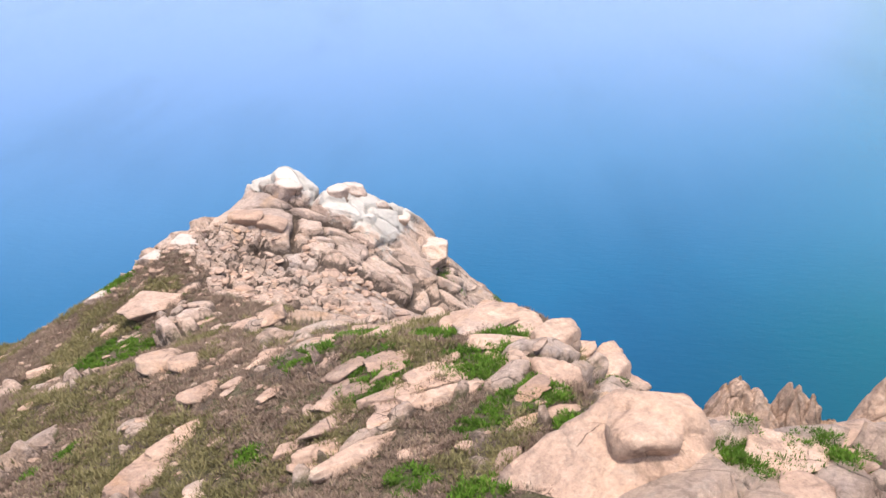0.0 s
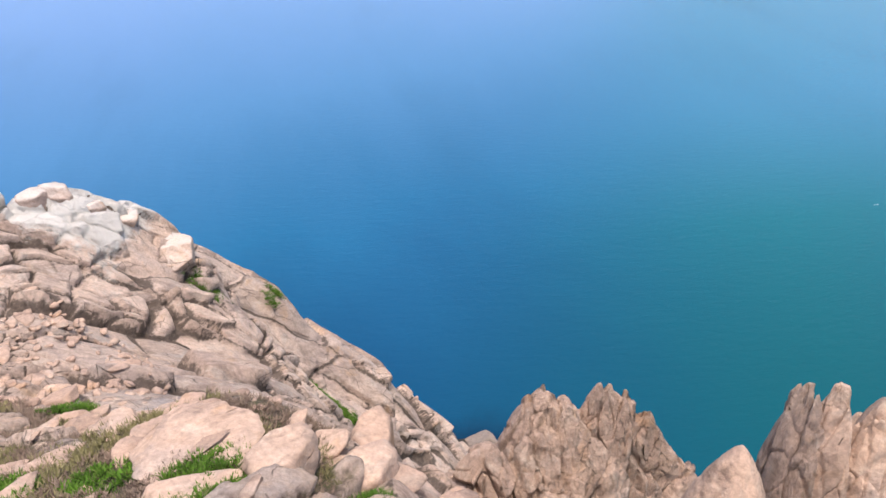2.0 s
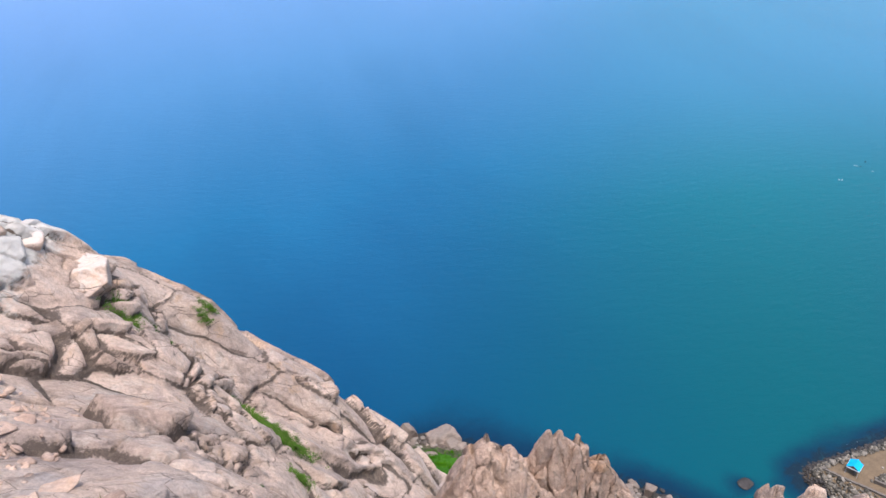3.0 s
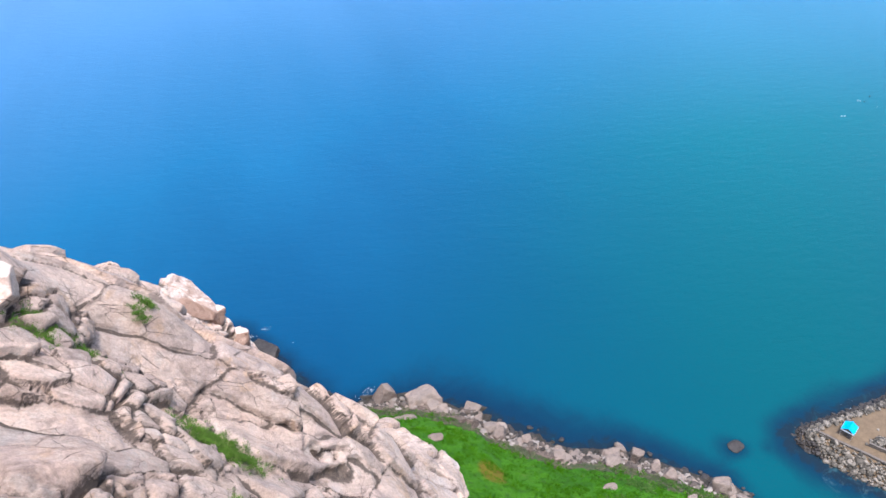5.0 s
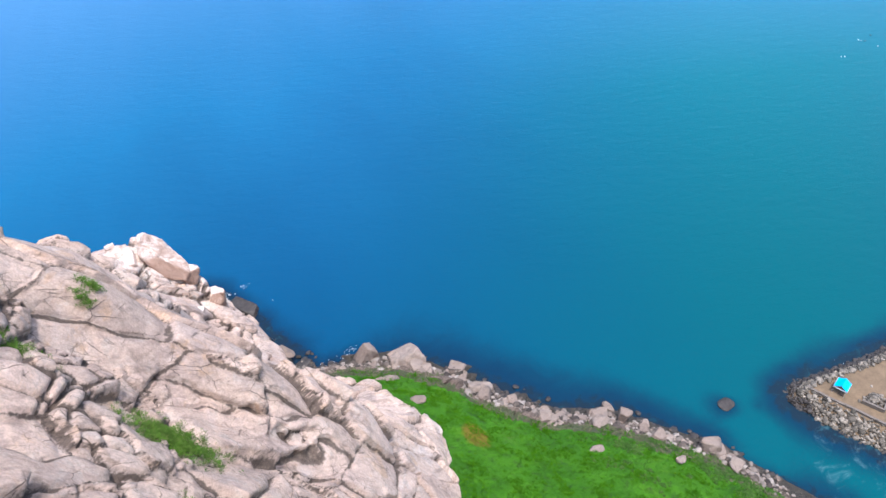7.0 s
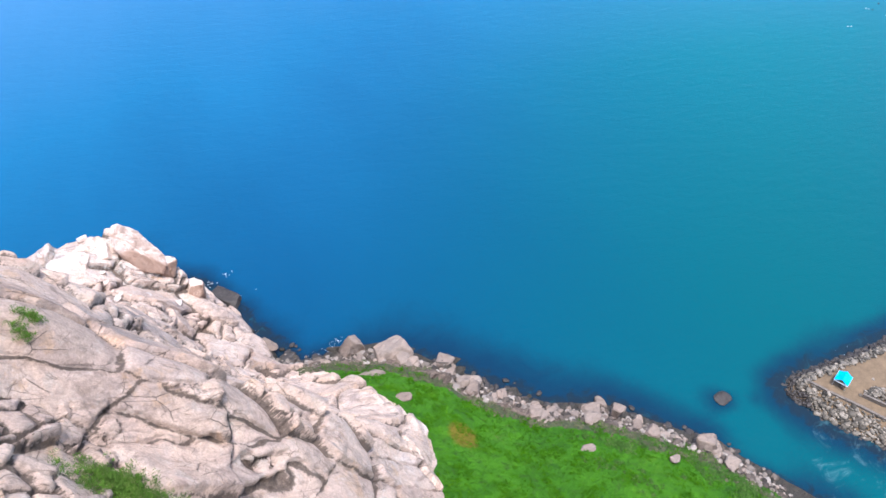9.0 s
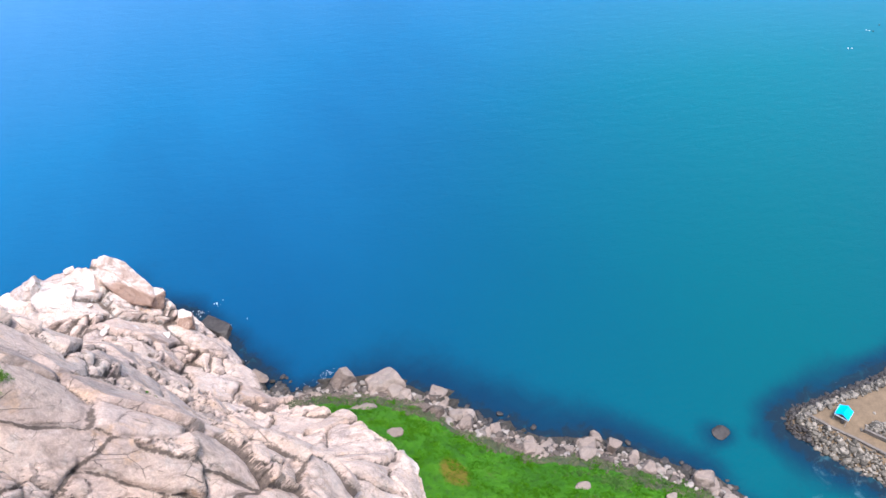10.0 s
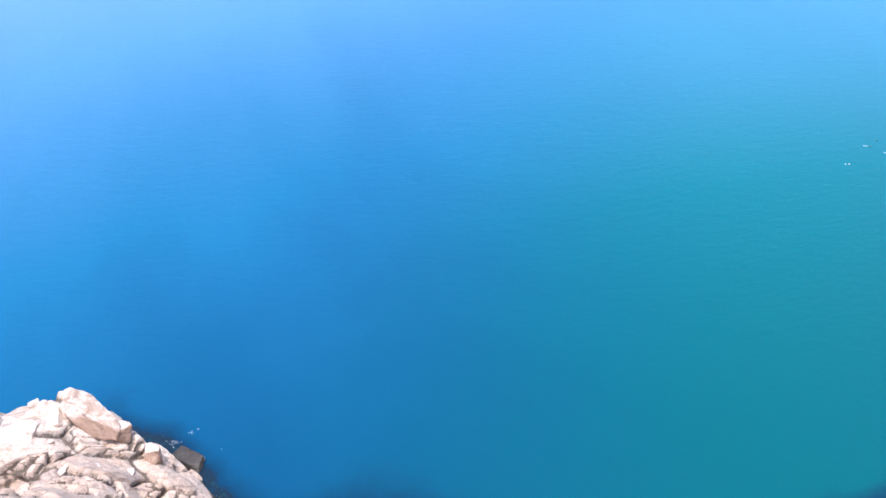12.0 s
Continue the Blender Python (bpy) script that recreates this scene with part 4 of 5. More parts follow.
# ---- boulders along the shore ----
boulder(35.2, 129.8, 4.2, 3.4, 4.4, 20, 0.3, 6, 0.2, material=WET_ROCK, label="tall grey boulder standing in the shallows", group="boulders of the shore", mesh=WEDGE)
boulder(40.8, 127.6, 6.4, 4.0, 3.4, 18, 0.3, -14, 0.4, material=WET_ROCK, label="great tilted granite boulder at the shore", group="boulders of the shore", mesh=BLOCK)
boulder(35.6, 121.8, 7.4, 3.6, 1.3, 22, 0.12, 0, 3.3, material=WET_ROCK, label="flat pale slab at the edge of the grass", group="boulders of the shore")
boulder(40.6, 124.6, 5.0, 2.6, 1.1, 8, 0.1, 0, 1.6, material=WET_ROCK, label="flat pale slab below the great boulder", group="boulders of the shore")
boulder(48.7, 124.6, 3.4, 2.7, 1.9, 0, 0.08, 0, 0.4, material=WET_ROCK, label="square greenish boulder in the water", group="boulders of the shore")
boulder(48.4, 121.7, 2.9, 2.3, 0.9, 0, 0.08, 0, 0.9, material=WET_ROCK, group="boulders of the shore")
boulder(48.8, 123.8, 2.8, 2.3, 0.8, 0, 0.08, 0, 0.5, material=WET_ROCK, group="boulders of the shore")
boulder(51.4, 119.6, 3.5, 2.8, 1.4, 0, 0.08, 0, 0.6, material=WET_ROCK, label="rounded pale boulder at the water's edge", group="boulders of the shore")
boulder(40.0, 115.3, 2.4, 2.0, 1.5, 0, 0.08, 0, 6.2, material=WET_ROCK, label="pale boulder alone in the grass", group="boulders of the shore")
boulder(34.5, 112.8, 1.3, 1.1, 1.3, 0, 0.1, 0, 8.5, material=WET_ROCK, label="small white stone in the grass", group="boulders of the shore")
boulder(52.3, 114.9, 2.9, 2.3, 1.2, 0, 0.08, 0, 1.0, material=WET_ROCK, group="boulders of the shore")
boulder(54.6, 114.6, 1.7, 1.4, 1.4, 0, 0.08, 0, 0.6, material=WET_ROCK, group="boulders of the shore")
boulder(56.4, 114.5, 1.7, 1.4, 1.4, 0, 0.08, 0, 0.4, material=WET_ROCK, group="boulders of the shore")
boulder(67.2, 109.6, 3.3, 2.6, 1.0, 0, 0.08, 0, 1.0, material=WET_ROCK, label="pale boulder on the shore", group="boulders of the shore")
boulder(70.7, 108.2, 2.5, 2.0, 2.5, 0, 0.4, 0, 0.8, material=WET_ROCK, label="pale boulder on the shore", group="boulders of the shore")
boulder(73.1, 106.3, 2.0, 1.6, 1.5, 0, 0.1, 0, 0.8, material=WET_ROCK, group="boulders of the shore")
boulder(60.7, 110.6, 3.4, 2.7, 1.0, 0, 0.08, 0, 0.9, material=WET_ROCK, group="boulders of the shore")
boulder(68.3, 107.5, 2.6, 2.1, 0.8, 0, 0.08, 0, 1.2, material=WET_ROCK, group="boulders of the shore")
boulder(81.0, 99.8, 3.8, 3.0, 3.6, 0, 0.1, 0, 1.0, material=WET_ROCK, label="large rounded boulder at the channel's mouth", group="boulders of the shore")
boulder(75.6, 102.9, 1.7, 1.4, 1.1, 0, 0.08, 0, 1.0, material=WET_ROCK, group="boulders of the shore")
boulder(62.7, 101.4, 2.3, 1.8, 0.7, 20, 0.08, 0, 5.0, material=WET_ROCK, label="white stone lying in the grass", group="boulders of the shore")
boulder(74.2, 97.3, 1.6, 1.3, 0.8, 0, 0.08, 0, 4.0, material=WET_ROCK, label="white stone lying in the grass", group="boulders of the shore")
boulder(88.0, 107.4, 2.8, 2.6, 0.5, 0, 0.0, 0, 0.0, material=WEED_ROCK, label="low brown rock awash in the bay", group="boulders of the shore")
boulder(44.3, 124.6, 2.2, 1.8, 1.1, 0, 0.08, 0, 0.6, material=WET_ROCK, group="boulders of the shore")
boulder(46.0, 123.4, 1.8, 1.4, 1.1, 0, 0.08, 0, 0.7, material=WET_ROCK, group="boulders of the shore")
boulder(43.9, 122.1, 2.3, 1.8, 1.0, 0, 0.08, 0, 1.5, material=WET_ROCK, group="boulders of the shore")
boulder(45.9, 120.5, 2.2, 1.7, 1.0, 0, 0.08, 0, 1.5, material=WET_ROCK, group="boulders of the shore")
boulder(47.9, 118.1, 2.1, 1.7, 1.3, 0, 0.08, 0, 1.3, material=WET_ROCK, group="boulders of the shore")
boulder(31.3, 127.0, 3.5, 2.8, 2.1, 0, 0.08, 0, 0.8, material=WET_ROCK, group="boulders of the shore")
boulder(16.6, 147.0, 6.6, 3.4, 1.9, -38, 0.05, 0, 0.2, mesh=BLOCK, material=WEED_ROCK, label="dark weedy rock at the foot of the point", group="boulders of the shore")
boulder(22.0, 134.0, 4.2, 3.2, 1.3, -20, 0.0, 0, 1.2, material=WET_ROCK, group="boulders of the shore")

rng = np.random.default_rng(4)


def joined(name, places, stock, material, label, category):
    """Many stones as one mesh; places: poses."""
    co, faces, n = [], [], 0
    for i, m in enumerate(places):
        me = stock[i % len(stock)]
        P = np.empty(len(me.vertices) * 3, np.float32)
        me.vertices.foreach_get("co", P)
        F = np.empty(len(me.loops), np.int32)
        me.loops.foreach_get("vertex_index", F)
        A = np.array(m)
        co.append(P.reshape(-1, 3) @ A[:3, :3].T + A[:3, 3])
        faces.append(F.reshape(-1, 3) + n)
        n += len(co[-1])
    me = raw_mesh(name, np.vstack(co), np.vstack(faces))
    me.materials.append(material)
    return tagged(new(name, me), label, category, kind="stuff")


def scatter(count, x0, x1, y0, y1, keep, sizes, group, label, flat=0.6, material=ROCK, lift=0.15, turn=None, stuff=""):
    places = []
    for _ in range(count * 40):
        x, y = rng.uniform(x0, x1), rng.uniform(y0, y1)
        s, a, f = rng.uniform(*sizes), rng.uniform(0, 360), rng.uniform(0.6, 1.3)
        if not keep(x, y):
            continue
        h = s * flat * rng.uniform(0.7, 1.3)
        f = f if turn is None else f + 0.35
        a, tip = a if turn is None else turn + rng.normal(0, 14), rng.uniform(-14, 14)
        if stuff:
            places.append(pose(x, y, ground_at(x, y) + lift * h, tip, tip, a) @ Matrix.Diagonal((s * f / 2, s / f * 0.45, h / 2, 1)))
        else:
            boulder(x, y, s * f, s / f * 0.9, h, a, lift, tip, material=material, group=group, label=label, pick=int(rng.integers(99)))
            places.append(0)
        if len(places) >= count:
            break
    if stuff:
        joined(stuff, places, SMALL if sizes[1] > 0.7 else PEBBLE, material, label, "stones")


# pale slabs that break through the heath, along the strike
scatter(46, -34, 9, 30, 60, lambda x, y: y + 0.5 * x < 53, (0.4, 1.2), "slabs in the heath", "pale granite slab lying in brown heath", 0.35, lift=0.0, turn=42)
scatter(520, -36, 10, 30, 64, lambda x, y: y + 0.5 * x < 54, (0.18, 0.6), "", "small pale stones strewn through the heath", 0.45, lift=0.05, turn=42, stuff="heath_stones")
scatter(46, -10, 12, 40, 54, lambda x, y: 44 < y + 0.5 * x < 54, (0.7, 2.0), "slabs in the heath", "pale granite slab among green shrubs at the headland's foot", 0.4, lift=0.05, turn=35)
scatter(44, -9, 9, 28, 43, lambda x, y: y + 0.5 * x < 50, (0.8, 2.2), "slabs in the heath", "long pale granite slab between heath and green shrubs", 0.32, lift=-0.08, turn=40)
# loose stones of the scree
scatter(40, -22, 1, 53, 68, lambda x, y: 51 < y + 0.5 * x < 64, (0.7, 1.5), "stones of the scree", "loose pink granite stone on brown scree", 0.4, lift=0.0)
scatter(420, -26, 2, 52, 70, lambda x, y: 50 < y + 0.5 * x < 65, (0.25, 0.7), "", "loose pink stones strewn over brown scree", 0.5, lift=0.05, stuff="scree_stones")
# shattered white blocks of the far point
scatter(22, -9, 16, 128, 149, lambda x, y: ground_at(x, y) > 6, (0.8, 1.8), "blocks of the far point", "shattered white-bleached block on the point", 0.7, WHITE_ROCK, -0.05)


def along_shore(s):
    """A place on the shore line, from 0 at the point to 1 in the south."""
    pts = SHORE[9:21]
    d = np.r_[0, np.cumsum(np.hypot(*np.diff(pts, axis=0).T))]
    return np.interp(s * d[-1], d, pts[:, 0]), np.interp(s * d[-1], d, pts[:, 1])


for i in range(70):
    x, y = along_shore(rng.uniform(0, 1) if i < 36 else rng.uniform(0.25, 0.75))
    size = rng.choice([0.9, 1.3, 1.8, 2.4], p=[0.4, 0.3, 0.2, 0.1])
    x, y = x + rng.normal(-0.9, 0.9), y + rng.normal(-1.5, 1.0)
    boulder(x, y, size * rng.uniform(0.9, 1.5), size, size * rng.uniform(0.6, 0.95), rng.uniform(0, 360), 0.15, rng.uniform(-15, 15), z=max(0.0, min(1.4, ground_at(x, y))),
            material=WET_ROCK, group="boulders of the shore", label="grey granite boulder at the water's edge", pick=i)
shingle, awash = [], []
for i in range(1700):
    x, y = along_shore(rng.uniform(0, 1))
    size = rng.choice([0.35, 0.5, 0.7, 1.0], p=[0.35, 0.35, 0.2, 0.1]) * rng.uniform(0.8, 1.2)
    x, y = x + rng.normal(-1.1, 1.1), y + rng.normal(-1.7, 1.2)
    shingle.append(pose(x, y, max(0.05, min(1.8, ground_at(x, y))) + 0.08, rng.uniform(-20, 20), 0, rng.uniform(0, 360)) @ Matrix.Diagonal((size * 0.6, size * 0.5, size * 0.4, 1)))
for i in range(1100):
    x, y = along_shore(rng.uniform(0.0, 1.0))
    size = rng.uniform(0.3, 1.0)
    out = abs(rng.normal(0.2, 0.8)) - 0.9
    awash.append(pose(x + out, y + out, 0.05, 0, 0, rng.uniform(0, 360)) @ Matrix.Diagonal((size * 0.7, size * 0.6, size * 0.22, 1)))
joined("shingle", shingle[::7], PEBBLE, WET_ROCK, "grey and pink stones heaped along the shore", "stones")
joined("dark_shingle", [m for i, m in enumerate(shingle) if i % 7], PEBBLE, BROWN_STONE, "brown stones packed between the shore boulders", "stones")
joined("awash_stones", awash, PEBBLE, WEED_ROCK, "dark weed-covered stones awash at the water's edge", "stones")


# ---- plants ----
def leaf_cloud(name, spots, leaves, size, material, label, category, stretch=1.0, blade=0.0):
    """Low shrubs as clouds of small leaves, or of upright twigs of a given slimness. spots: rows of x, y, z, radius."""
    r = np.random.default_rng(len(spots) + leaves)
    n = len(spots) * leaves
    at = np.repeat(spots, leaves, 0)
    way = r.normal(size=(n, 3))
    way[:, 2] = np.abs(way[:, 2]) * 0.9
    way /= np.linalg.norm(way, axis=1)[:, None]
    centre = at[:, :3] + way * (at[:, 3:4] * r.uniform(0.45, 1.05, (n, 1))) * [1, 1, stretch]
    # leaves lie roughly along the shrub's round surface
    face = way * 0.6 + np.array([0, 0, 0.7]) + r.normal(0, 0.22, (n, 3))
    a = np.cross(face, r.normal(size=(n, 3)))
    a /= np.linalg.norm(a, axis=1)[:, None] + 1e-6
    b = np.cross(face, a)
    b /= np.linalg.norm(b, axis=1)[:, None] + 1e-6
    s = size * r.uniform(0.5, 1.3, (n, 1)) * (0.6 + at[:, 3:4])
    if blade:
        a = way * [0.7, 0.7, 0.4] + np.array([0, 0, 0.75]) + r.normal(0, 0.28, (n, 3))
        a /= np.linalg.norm(a, axis=1)[:, None]
        b = np.cross(a, r.normal(size=(n, 3)))
        b *= blade / (np.linalg.norm(b, axis=1)[:, None] + 1e-6)
    co = np.stack([centre - b * s * 0.5, centre + b * s * 0.5, centre + a * s * 1.5], 1).reshape(-1, 3)
    me = raw_mesh(name, co, np.arange(n * 3).reshape(-1, 3), False)
    me.materials.append(material)
    return tagged(new(name, me), label, category, kind="stuff")


def spots_where(count, x0, x1, y0, y1, chance, sizes):
    r = np.random.default_rng(count)
    X, Y = r.uniform(x0, x1, count), r.uniform(y0, y1, count)
    Z = base_height(X, Y)
    P = np.stack([X, Y, Z], 1)
    keep = r.uniform(size=count) < chance(X, Y, Z, P)
    rad = r.uniform(*sizes, count) * r.uniform(0.6, 1.0, count)
    return np.stack([X, Y, Z, rad], 1)[keep]


def heath_mask(X, Y, Z):
    gx = (base_height(X + 0.6, Y) - base_height(X - 0.6, Y)) / 1.2
    gy = (base_height(X, Y + 0.6) - base_height(X, Y - 0.6)) / 1.2
    heath, grass, _, _ = zones(X, Y, Z, np.hypot(gx, gy))
    return smooth(0.40, 0.6, heath), grass


GREENS = [(-19.4, 52.0, 1.5), (-15.0, 52.4, 1.0), (-24.1, 64.6, 1.3), (-15.9, 37.1, 0.4), (-17.4, 36.1, 0.3), (-3.6, 38.3, 1.0), (0.3, 35.7, 1.0), (-0.6, 34.6, 0.7), (-5.0, 31.8, 0.5), (2.2, 27.9, 0.6), (5.0, 35.9, 1.0), (6.8, 33.5, 1.0), (4.8, 31.1, 0.7), (8.1, 30.8, 0.6), (4.5, 26.4, 0.6), (4.9, 35.9, 1.2), (6.2, 38.5, 1.0), (2.8, 39.5, 0.8), (-2.4, 40.6, 0.9), (-3.7, 38.4, 1.0), (-0.8, 40.1, 0.8)]


def greenness(X, Y, P):
    n = lumps(P * [1, 1, 0.2], 1.6, 207, 3)
    g = 0.30 * np.exp(-(((Y + 0.5 * X - 50) / 3.0) ** 2)) - 0.1
    for x, y, s in GREENS:
        s = s * 1.35
        g = np.maximum(g, 0.95 * np.exp(-((X - x) ** 2 + (Y - y) ** 2) / (2 * s * s)))
    return smooth(0.35, 0.6, g + 0.35 * n)


leaf_cloud("heath", spots_where(34000, -40, 12, 26, 66, lambda X, Y, Z, P: heath_mask(X, Y, Z)[0] * (1 - greenness(X, Y, P)) * (1 - smooth(0.0, 0.3, lumps(P, 4, 31, 3))), (0.15, 0.42)), 30, 0.145, HEATH,
           "low brown heath shrubs covering the plateau", "heath", 0.7, 0.36)
leaf_cloud("olive_shrubs", spots_where(30000, -40, 12, 26, 66, lambda X, Y, Z, P: heath_mask(X, Y, Z)[0] * (1 - greenness(X, Y, P)) * smooth(-0.05, 0.25, lumps(P, 4, 31, 3)), (0.2, 0.6)), 30, 0.145, OLIVE,
           "olive grey shrubs among the brown heath", "shrubs", 0.8, 0.36)
leaf_cloud("green_shrubs", spots_where(30000, -40, 14, 26, 66, lambda X, Y, Z, P: heath_mask(X, Y, Z)[0] * greenness(X, Y, P), (0.15, 0.42)), 44, 0.14, GREEN,
           "bright green low shrubs between the granite slabs", "shrubs", 0.6, 0.5)


def tuft_patch(x, y, reach, count, seed):
    r = np.random.default_rng(seed)
    X, Y = x + r.normal(0, reach * 0.75, count), y + r.normal(0, reach * 0.5, count)
    return np.stack([X, Y, [ground_at(a, b) + 0.1 for a, b in zip(X, Y)], r.uniform(0.15, 0.38, count)], 1)


CLEFTS = [(7.9, 86.9, 0.4), (4.2, 79.0, 1.4), (13.0, 77.4, 1.9), (14.4, 70.6, 0.7), (8.4, 88.2, 0.5), (-1.5, 51.7, 0.7), (14.1, 27.8, 1.1), (17.3, 28.1, 0.8), (12.7, 77.8, 0.9), (11.6, 38.6, 0.5), (15.6, 39.6, 0.5), (21.2, 36.6, 0.5), (24.6, 33.6, 0.5)]
leaf_cloud("cleft_plants", np.vstack([tuft_patch(x, y, s, int(130 * s * s + 14), 500 + i) for i, (x, y, s) in enumerate(CLEFTS)]), 40, 0.11, GREEN, "green plants rooted in the clefts of the rock", "plants", 0.6, 0.5)


def sward(X, Y, Z, P):
    _, grass = heath_mask(X, Y, Z)
    return smooth(0.5, 0.8, grass) * (0.12 + 0.88 * smooth(-0.1, 0.3, lumps(P, 2.2, 77, 3)))


leaf_cloud("grass_tufts", spots_where(40000, 26, 92, 84, 134, sward, (0.12, 0.32)), 14, 0.2, GRASS, "rough green grass tufts on the slope above the shore", "grass", 0.8, 0.4)
leaf_cloud("shore_scrub", spots_where(16000, 26, 92, 84, 134, lambda X, Y, Z, P: smooth(0.3, 0.8, 1 - np.abs(apron(X, Y)[1] - 4.0) / 3.0 + 0.6 * lumps(P, 5, 91, 3)) * (apron(X, Y)[1] > 1.5) * (Z < 9), (0.2, 0.5)), 16, 0.2, SCRUB,
           "dull olive scrub between the grass and the shore stones", "scrub", 0.7)


leaf_cloud("green_scrub", spots_where(9000, 58, 90, 80, 106, lambda X, Y, Z, P: smooth(60, 72, X) * (apron(X, Y)[1] > 2.5) * (apron(X, Y)[1] < 16) * smooth(0.0, 0.3, lumps(P, 3.5, 93, 3)), (0.25, 0.6)), 18, 0.2, DARK_SCRUB,
           "dark green scrub in patches over the grass slope", "scrub", 0.8)


# ---- jetty with its armour stones, canopy and wall ----
def thing(name, label, category, at, group="", kind=""):
    ob = new(name)
    ob.matrix_world = at
    return tagged(ob, label, category, group, kind)


def part(name, bm, material, parent, label="", at=None):
    me = bpy.data.meshes.new(name)
    bm.to_mesh(me)
    bm.free()
    me.materials.append(material)
    ob = new(name, me)
    ob.parent = parent
    if at is not None:
        ob.matrix_basis = at
    return tagged(ob, label)


def box(sx, sy, sz, at=(0, 0, 0), bevel=0.02):
    bm = bmesh.new()
    bmesh.ops.create_cube(bm, size=1)
    bmesh.ops.scale(bm, vec=(sx, sy, sz), verts=bm.verts)
    bmesh.ops.translate(bm, vec=at, verts=bm.verts)
    if bevel:
        bmesh.ops.bevel(bm, geom=bm.edges[:], offset=bevel, segments=2, affect="EDGES", profile=0.6)
    return bm


def rod(radius, length, at=(0, 0, 0), sides=10, top=None):
    bm = bmesh.new()
    bmesh.ops.create_cone(bm, cap_ends=True, segments=sides, radius1=radius, radius2=radius if top is None else top, depth=length)
    bmesh.ops.translate(bm, vec=at, verts=bm.verts)
    return bm


def inside(points, X, Y):
    odd = np.zeros(X.shape, bool)
    for (ax, ay), (bx, by) in zip(points, np.roll(points, -1, 0)):
        cut = (ay > Y) != (by > Y)
        odd ^= cut & (X < (bx - ax) * (Y - ay) / (by - ay + 1e-12) + ax)
    return odd


def jetty_depth(X, Y):
    d, _ = to_line(JETTY, X, Y, True)
    return np.where(inside(JETTY, X, Y), d, -d)


def jetty_height(X, Y):
    d = jetty_depth(X, Y)
    return -1.2 + 3.3 * smooth(-2.5, 3.6, d) + 0.12 * lumps(np.stack([X, Y, 0 * X], 1), 2.5, 17, 4)


jetty_me = grid_mesh("jetty", spread((93, 130, 0.4), (130, 196, 3)), spread((36, 78, 3), (78, 122, 0.4), (122, 140, 3)), lambda X, Y: np.stack([X, Y, jetty_height(X, Y)], 1))
jetty_me.materials.append(EARTH)
jetty = tagged(new("jetty", jetty_me), "low jetty of brown earth armoured with grey stones", "jetty", kind="structure")
r = np.random.default_rng(12)
stones, rubble, weedy = 0, [], []
while stones < 290 or len(rubble) < 1900:
    x, y = r.uniform(94, 124), r.uniform(84, 121)
    d = float(jetty_depth(np.array([x]), np.array([y]))[0])
    if not -1.7 < d < 2.5 + r.normal(0, 0.3):
        continue
    size = r.choice([0.3, 0.4, 0.55, 0.85], p=[0.35, 0.35, 0.22, 0.08]) * r.uniform(0.8, 1.2)
    seaward = y > 106 + 0.15 * (x - 100) or x < 100.3
    z = float(jetty_height(np.array([x]), np.array([y]))[0])
    turn = pose(x, y, z + 0.12, r.uniform(-30, 30), r.uniform(-30, 30), r.uniform(0, 360))
    if stones < 290 and d < 2.5 and size > 0.38:
        ob = new("armour_stone", in_colour(PEBBLE[stones % 8], WEED_ROCK if d < (1.1 if seaward else -0.3) else ARMOUR))
        ob.parent = jetty
        ob.matrix_basis = turn @ Matrix.Diagonal((size * 0.6, size * 0.5, size * 0.42, 1))
        stones += 1
    else:
        (weedy if d < (1.1 if seaward else -0.3) else rubble).append(turn @ Matrix.Diagonal((size * 0.55, size * 0.47, size * 0.38, 1)))
joined("weedy_rubble", weedy, PEBBLE, WEED_ROCK, "dark weed-covered rubble at the jetty's waterline", "rubble")
joined("jetty_rubble", rubble, PEBBLE, ARMOUR, "smaller grey rubble packed between the armour stones", "rubble")

tent = thing("canopy_tent", "small bright blue canopy with a white valance on the jetty", "canopy", pose(105.4, 103.9, 1.9, 0, 0, 35) @ Matrix.Diagonal((0.66, 0.66, 0.8, 1)))
for sx in (-1.4, 1.4):
    for sy in (-1.4, 1.4):
        part("post", rod(0.035, 2.2, (sx, sy, 1.1)), STEEL, tent)
for sy in (-1, 1):
    bm = bmesh.new()
    lo = [bm.verts.new(v) for v in ((-1.6, sy * 1.6, 2.2), (1.6, sy * 1.6, 2.2), (1.6, 0, 3.0), (-1.6, 0, 3.0))]
    bm.faces.new(lo if sy < 0 else lo[::-1])
    bmesh.ops.subdivide_edges(bm, edges=bm.edges[:], cuts=5, use_grid_fill=True)
    for v in bm.verts:
        v.co.z -= 0.10 * math.sin((v.co.x + 1.6) / 3.2 * math.pi) * (1 - abs(v.co.y) / 1.6) + 0.06 * math.sin(abs(v.co.y) / 1.6 * math.pi)
    bmesh.ops.solidify(bm, geom=bm.faces[:], thickness=0.02)
    part("roof_cloth", bm, TENT_BLUE, tent)
for sx, sy, w, d in ((0, -1.62, 3.24, 0.03), (0, 1.62, 3.24, 0.03), (-1.62, 0, 0.03, 3.24), (1.62, 0, 0.03, 3.24)):
    part("valance", box(w, d, 0.28, (sx, sy, 2.08), 0.005), TENT_WHITE, tent, "white hanging valance")
part("counter", box(2.2, 0.6, 0.9, (0, -0.6, 0.45), 0.03), CONCRETE, tent, "pale counter under the canopy")


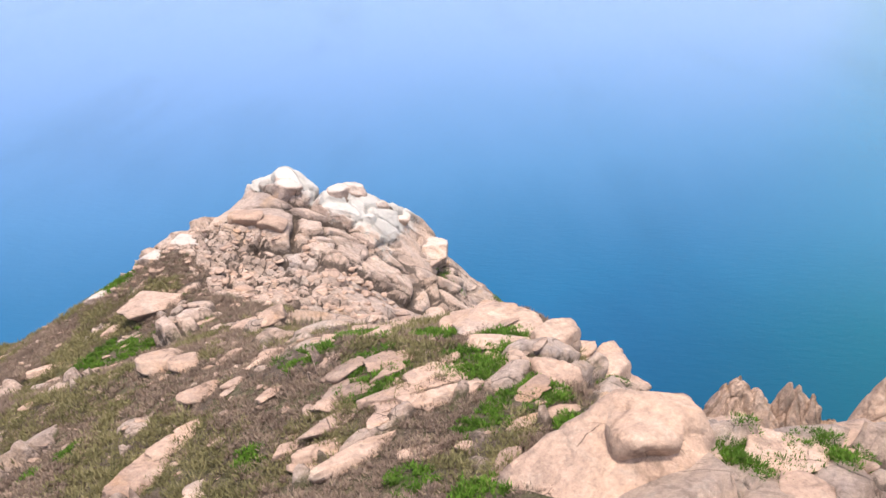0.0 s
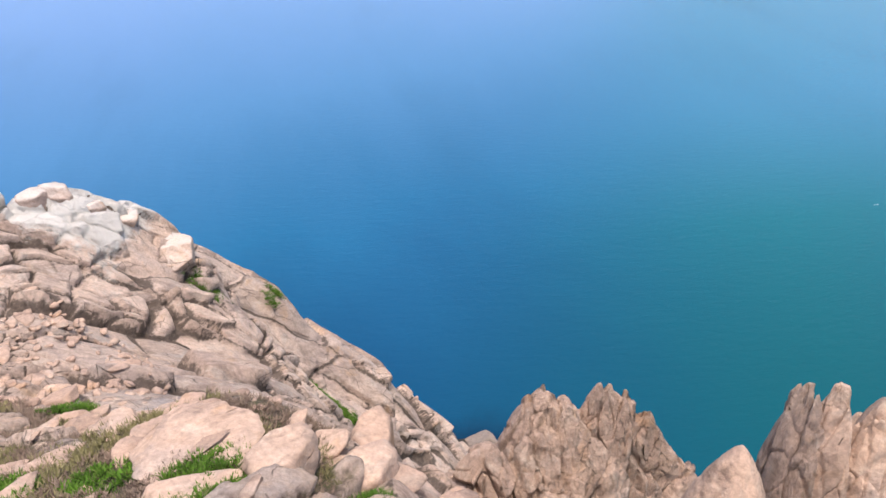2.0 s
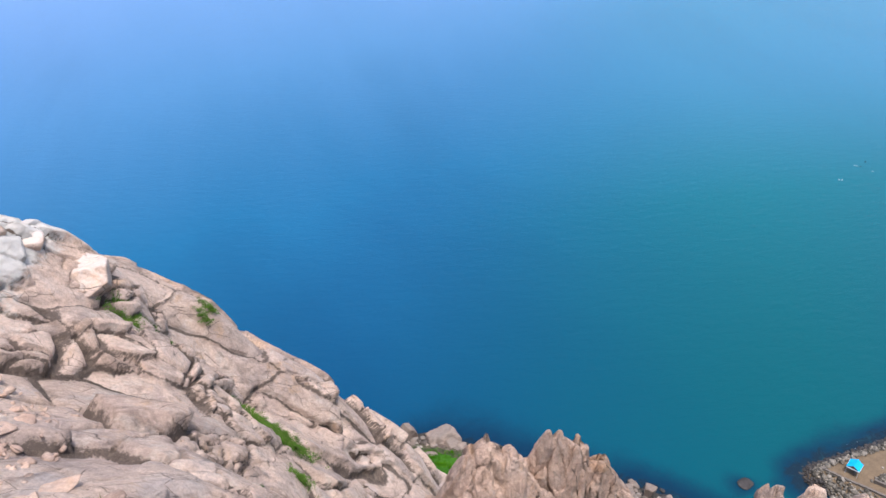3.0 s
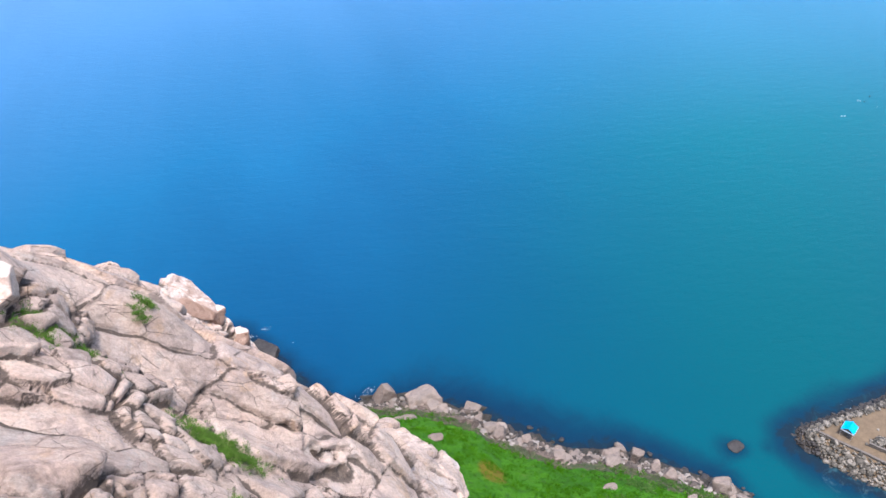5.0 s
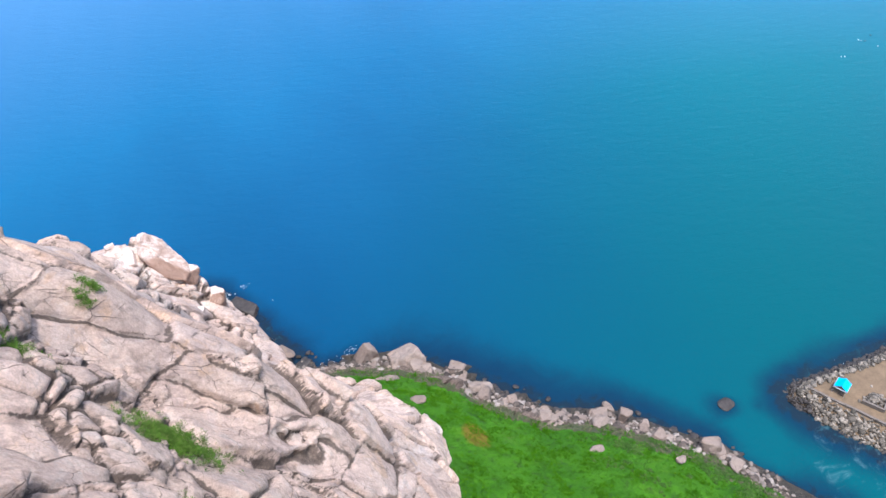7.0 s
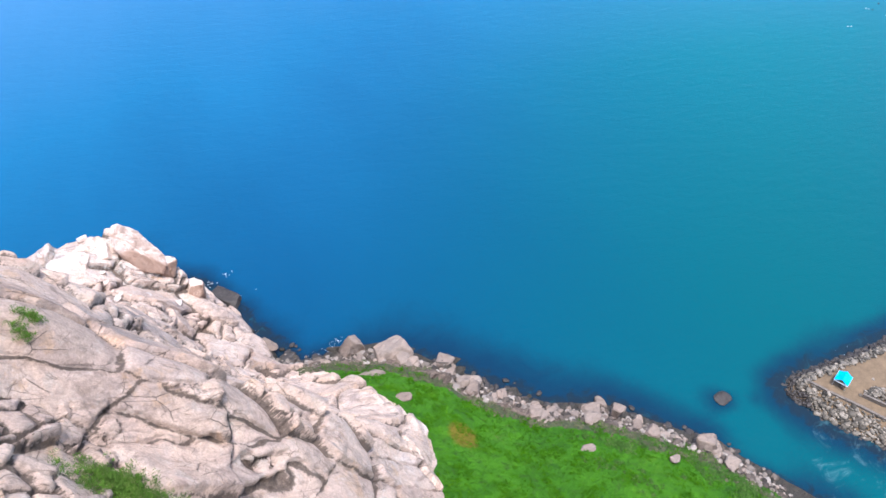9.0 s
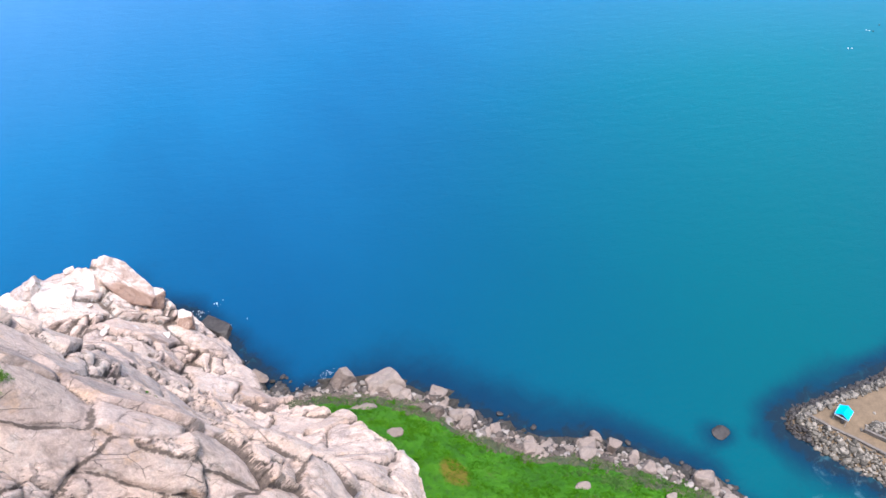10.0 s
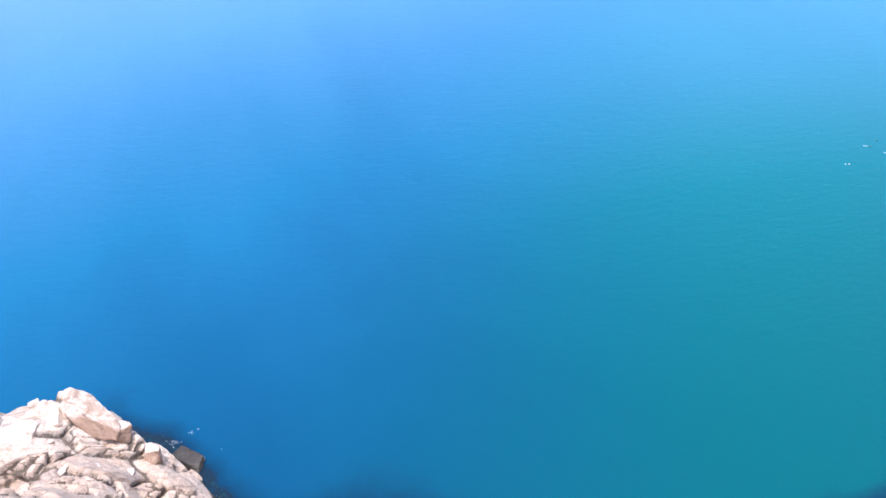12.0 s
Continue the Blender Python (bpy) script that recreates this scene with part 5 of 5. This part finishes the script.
def low_wall(points, height, thick, label):
    ob = thing("low_wall", label, "wall", pose(0, 0, 0))
    for (ax, ay, az), (bx, by, bz) in zip(points[:-1], points[1:]):
        n = max(1, round(math.dist((ax, ay), (bx, by)) / 2.4))
        for i in range(n):
            s, e = i / n, (i + 1) / n
            cx, cy, cz = (ax + (bx - ax) * (s + e) / 2, ay + (by - ay) * (s + e) / 2, az + (bz - az) * (s + e) / 2)
            long = math.dist((ax, ay), (bx, by)) / n - 0.03
            part("block", box(long, thick, height, bevel=0.03), CONCRETE, ob, at=pose(cx, cy, cz + height / 2 - 0.1, 0, 0, math.degrees(math.atan2(by - ay, bx - ax))))
    return ob


low_wall([(101, 106.2, 1.7), (103.1, 103, 1.9), (105.9, 99.6, 2.0), (108.4, 96.3, 2.0), (117, 87.5, 2.0), (128, 79, 2.0)], 0.5, 0.4, "low pale concrete kerb wall along the jetty's edge")
pen = low_wall([(107.3, 101.1, 2.0), (109.5, 98.6, 2.0), (112.0, 100.8, 2.0)], 0.9, 0.35, "pale concrete corner wall holding rubble")
heap = []
for i in range(90):
    x, y = 109.6 + r.normal(0, 0.8), 101.0 + r.normal(0, 0.7)
    heap.append(pose(x, y, 2.1 + 0.7 * math.exp(-((x - 109.6) ** 2 + (y - 101) ** 2)), r.uniform(-40, 40), 0, r.uniform(0, 360)) @ Matrix.Diagonal((0.3, 0.25, 0.2, 1)))
joined("rubble_heap", heap, PEBBLE, ARMOUR, "heap of grey rubble inside the corner wall", "rubble")

# ---- floats on the bay ----
def buoy(x, y, size, dark):
    ob = thing("buoy", "dark round fishing float far out on the bay" if dark else "white round fishing float far out on the bay", "buoy", pose(x, y, 0), "fishing floats")
    bm = bmesh.new()
    bmesh.ops.create_uvsphere(bm, u_segments=16, v_segments=10, radius=size)
    bmesh.ops.scale(bm, vec=(1, 1, 0.8), verts=bm.verts)
    bmesh.ops.translate(bm, vec=(0, 0, size * 0.35), verts=bm.verts)
    part("body", bm, FLOAT_DARK if dark else FLOAT_WHITE, ob)
    part("collar", rod(size * 1.08, size * 0.16, (0, 0, size * 0.35), 16), FLOAT_DARK, ob, "dark rubber collar")
    part("eye_post", rod(size * 0.12, size * 0.7, (0, 0, size * 1.3), 8), STEEL, ob)


for x, y, size, dark in ((173.2, 200.8, 0.14, False), (174.1, 200.6, 0.14, False), (183.6, 207.1, 0.12, False), (184.4, 206.6, 0.17, True), (187.9, 209.0, 0.19, True), (186.0, 203.3, 0.12, False), (183.1, 207.6, 0.12, False)):
    buoy(x, y, size, dark)

# ---- foam where the swell breaks ----
bits = []
for cx, cy, reach, count in (((31.7, 132.4, 1.2, 12), (28.8, 130.8, 1, 14), (24.8, 130.7, 0.8, 14), (17.2, 152.7, 0.9, 14), (18.1, 147.1, 1.2, 26), (14.7, 151.3, 0.8, 16), (19.6, 139.1, 0.8, 10), (111.8, 110.3, 1.5, 10), (33.3, 133.4, 1, 16))):
    for i in range(count):
        a, d, s = r.uniform(0, 360), abs(r.normal(0, reach)), r.uniform(0.05, 0.18)
        bits.append(pose(cx + d * math.cos(a), cy + d * math.sin(a) * 0.6, 0.03, 0, 0, r.uniform(0, 360)) @ Matrix.Diagonal((s * 0.6, s * 0.25, 0.03, 1)))
joined("foam", bits, PEBBLE, FOAM, "thin white foam where the swell meets the rocks", "foam")
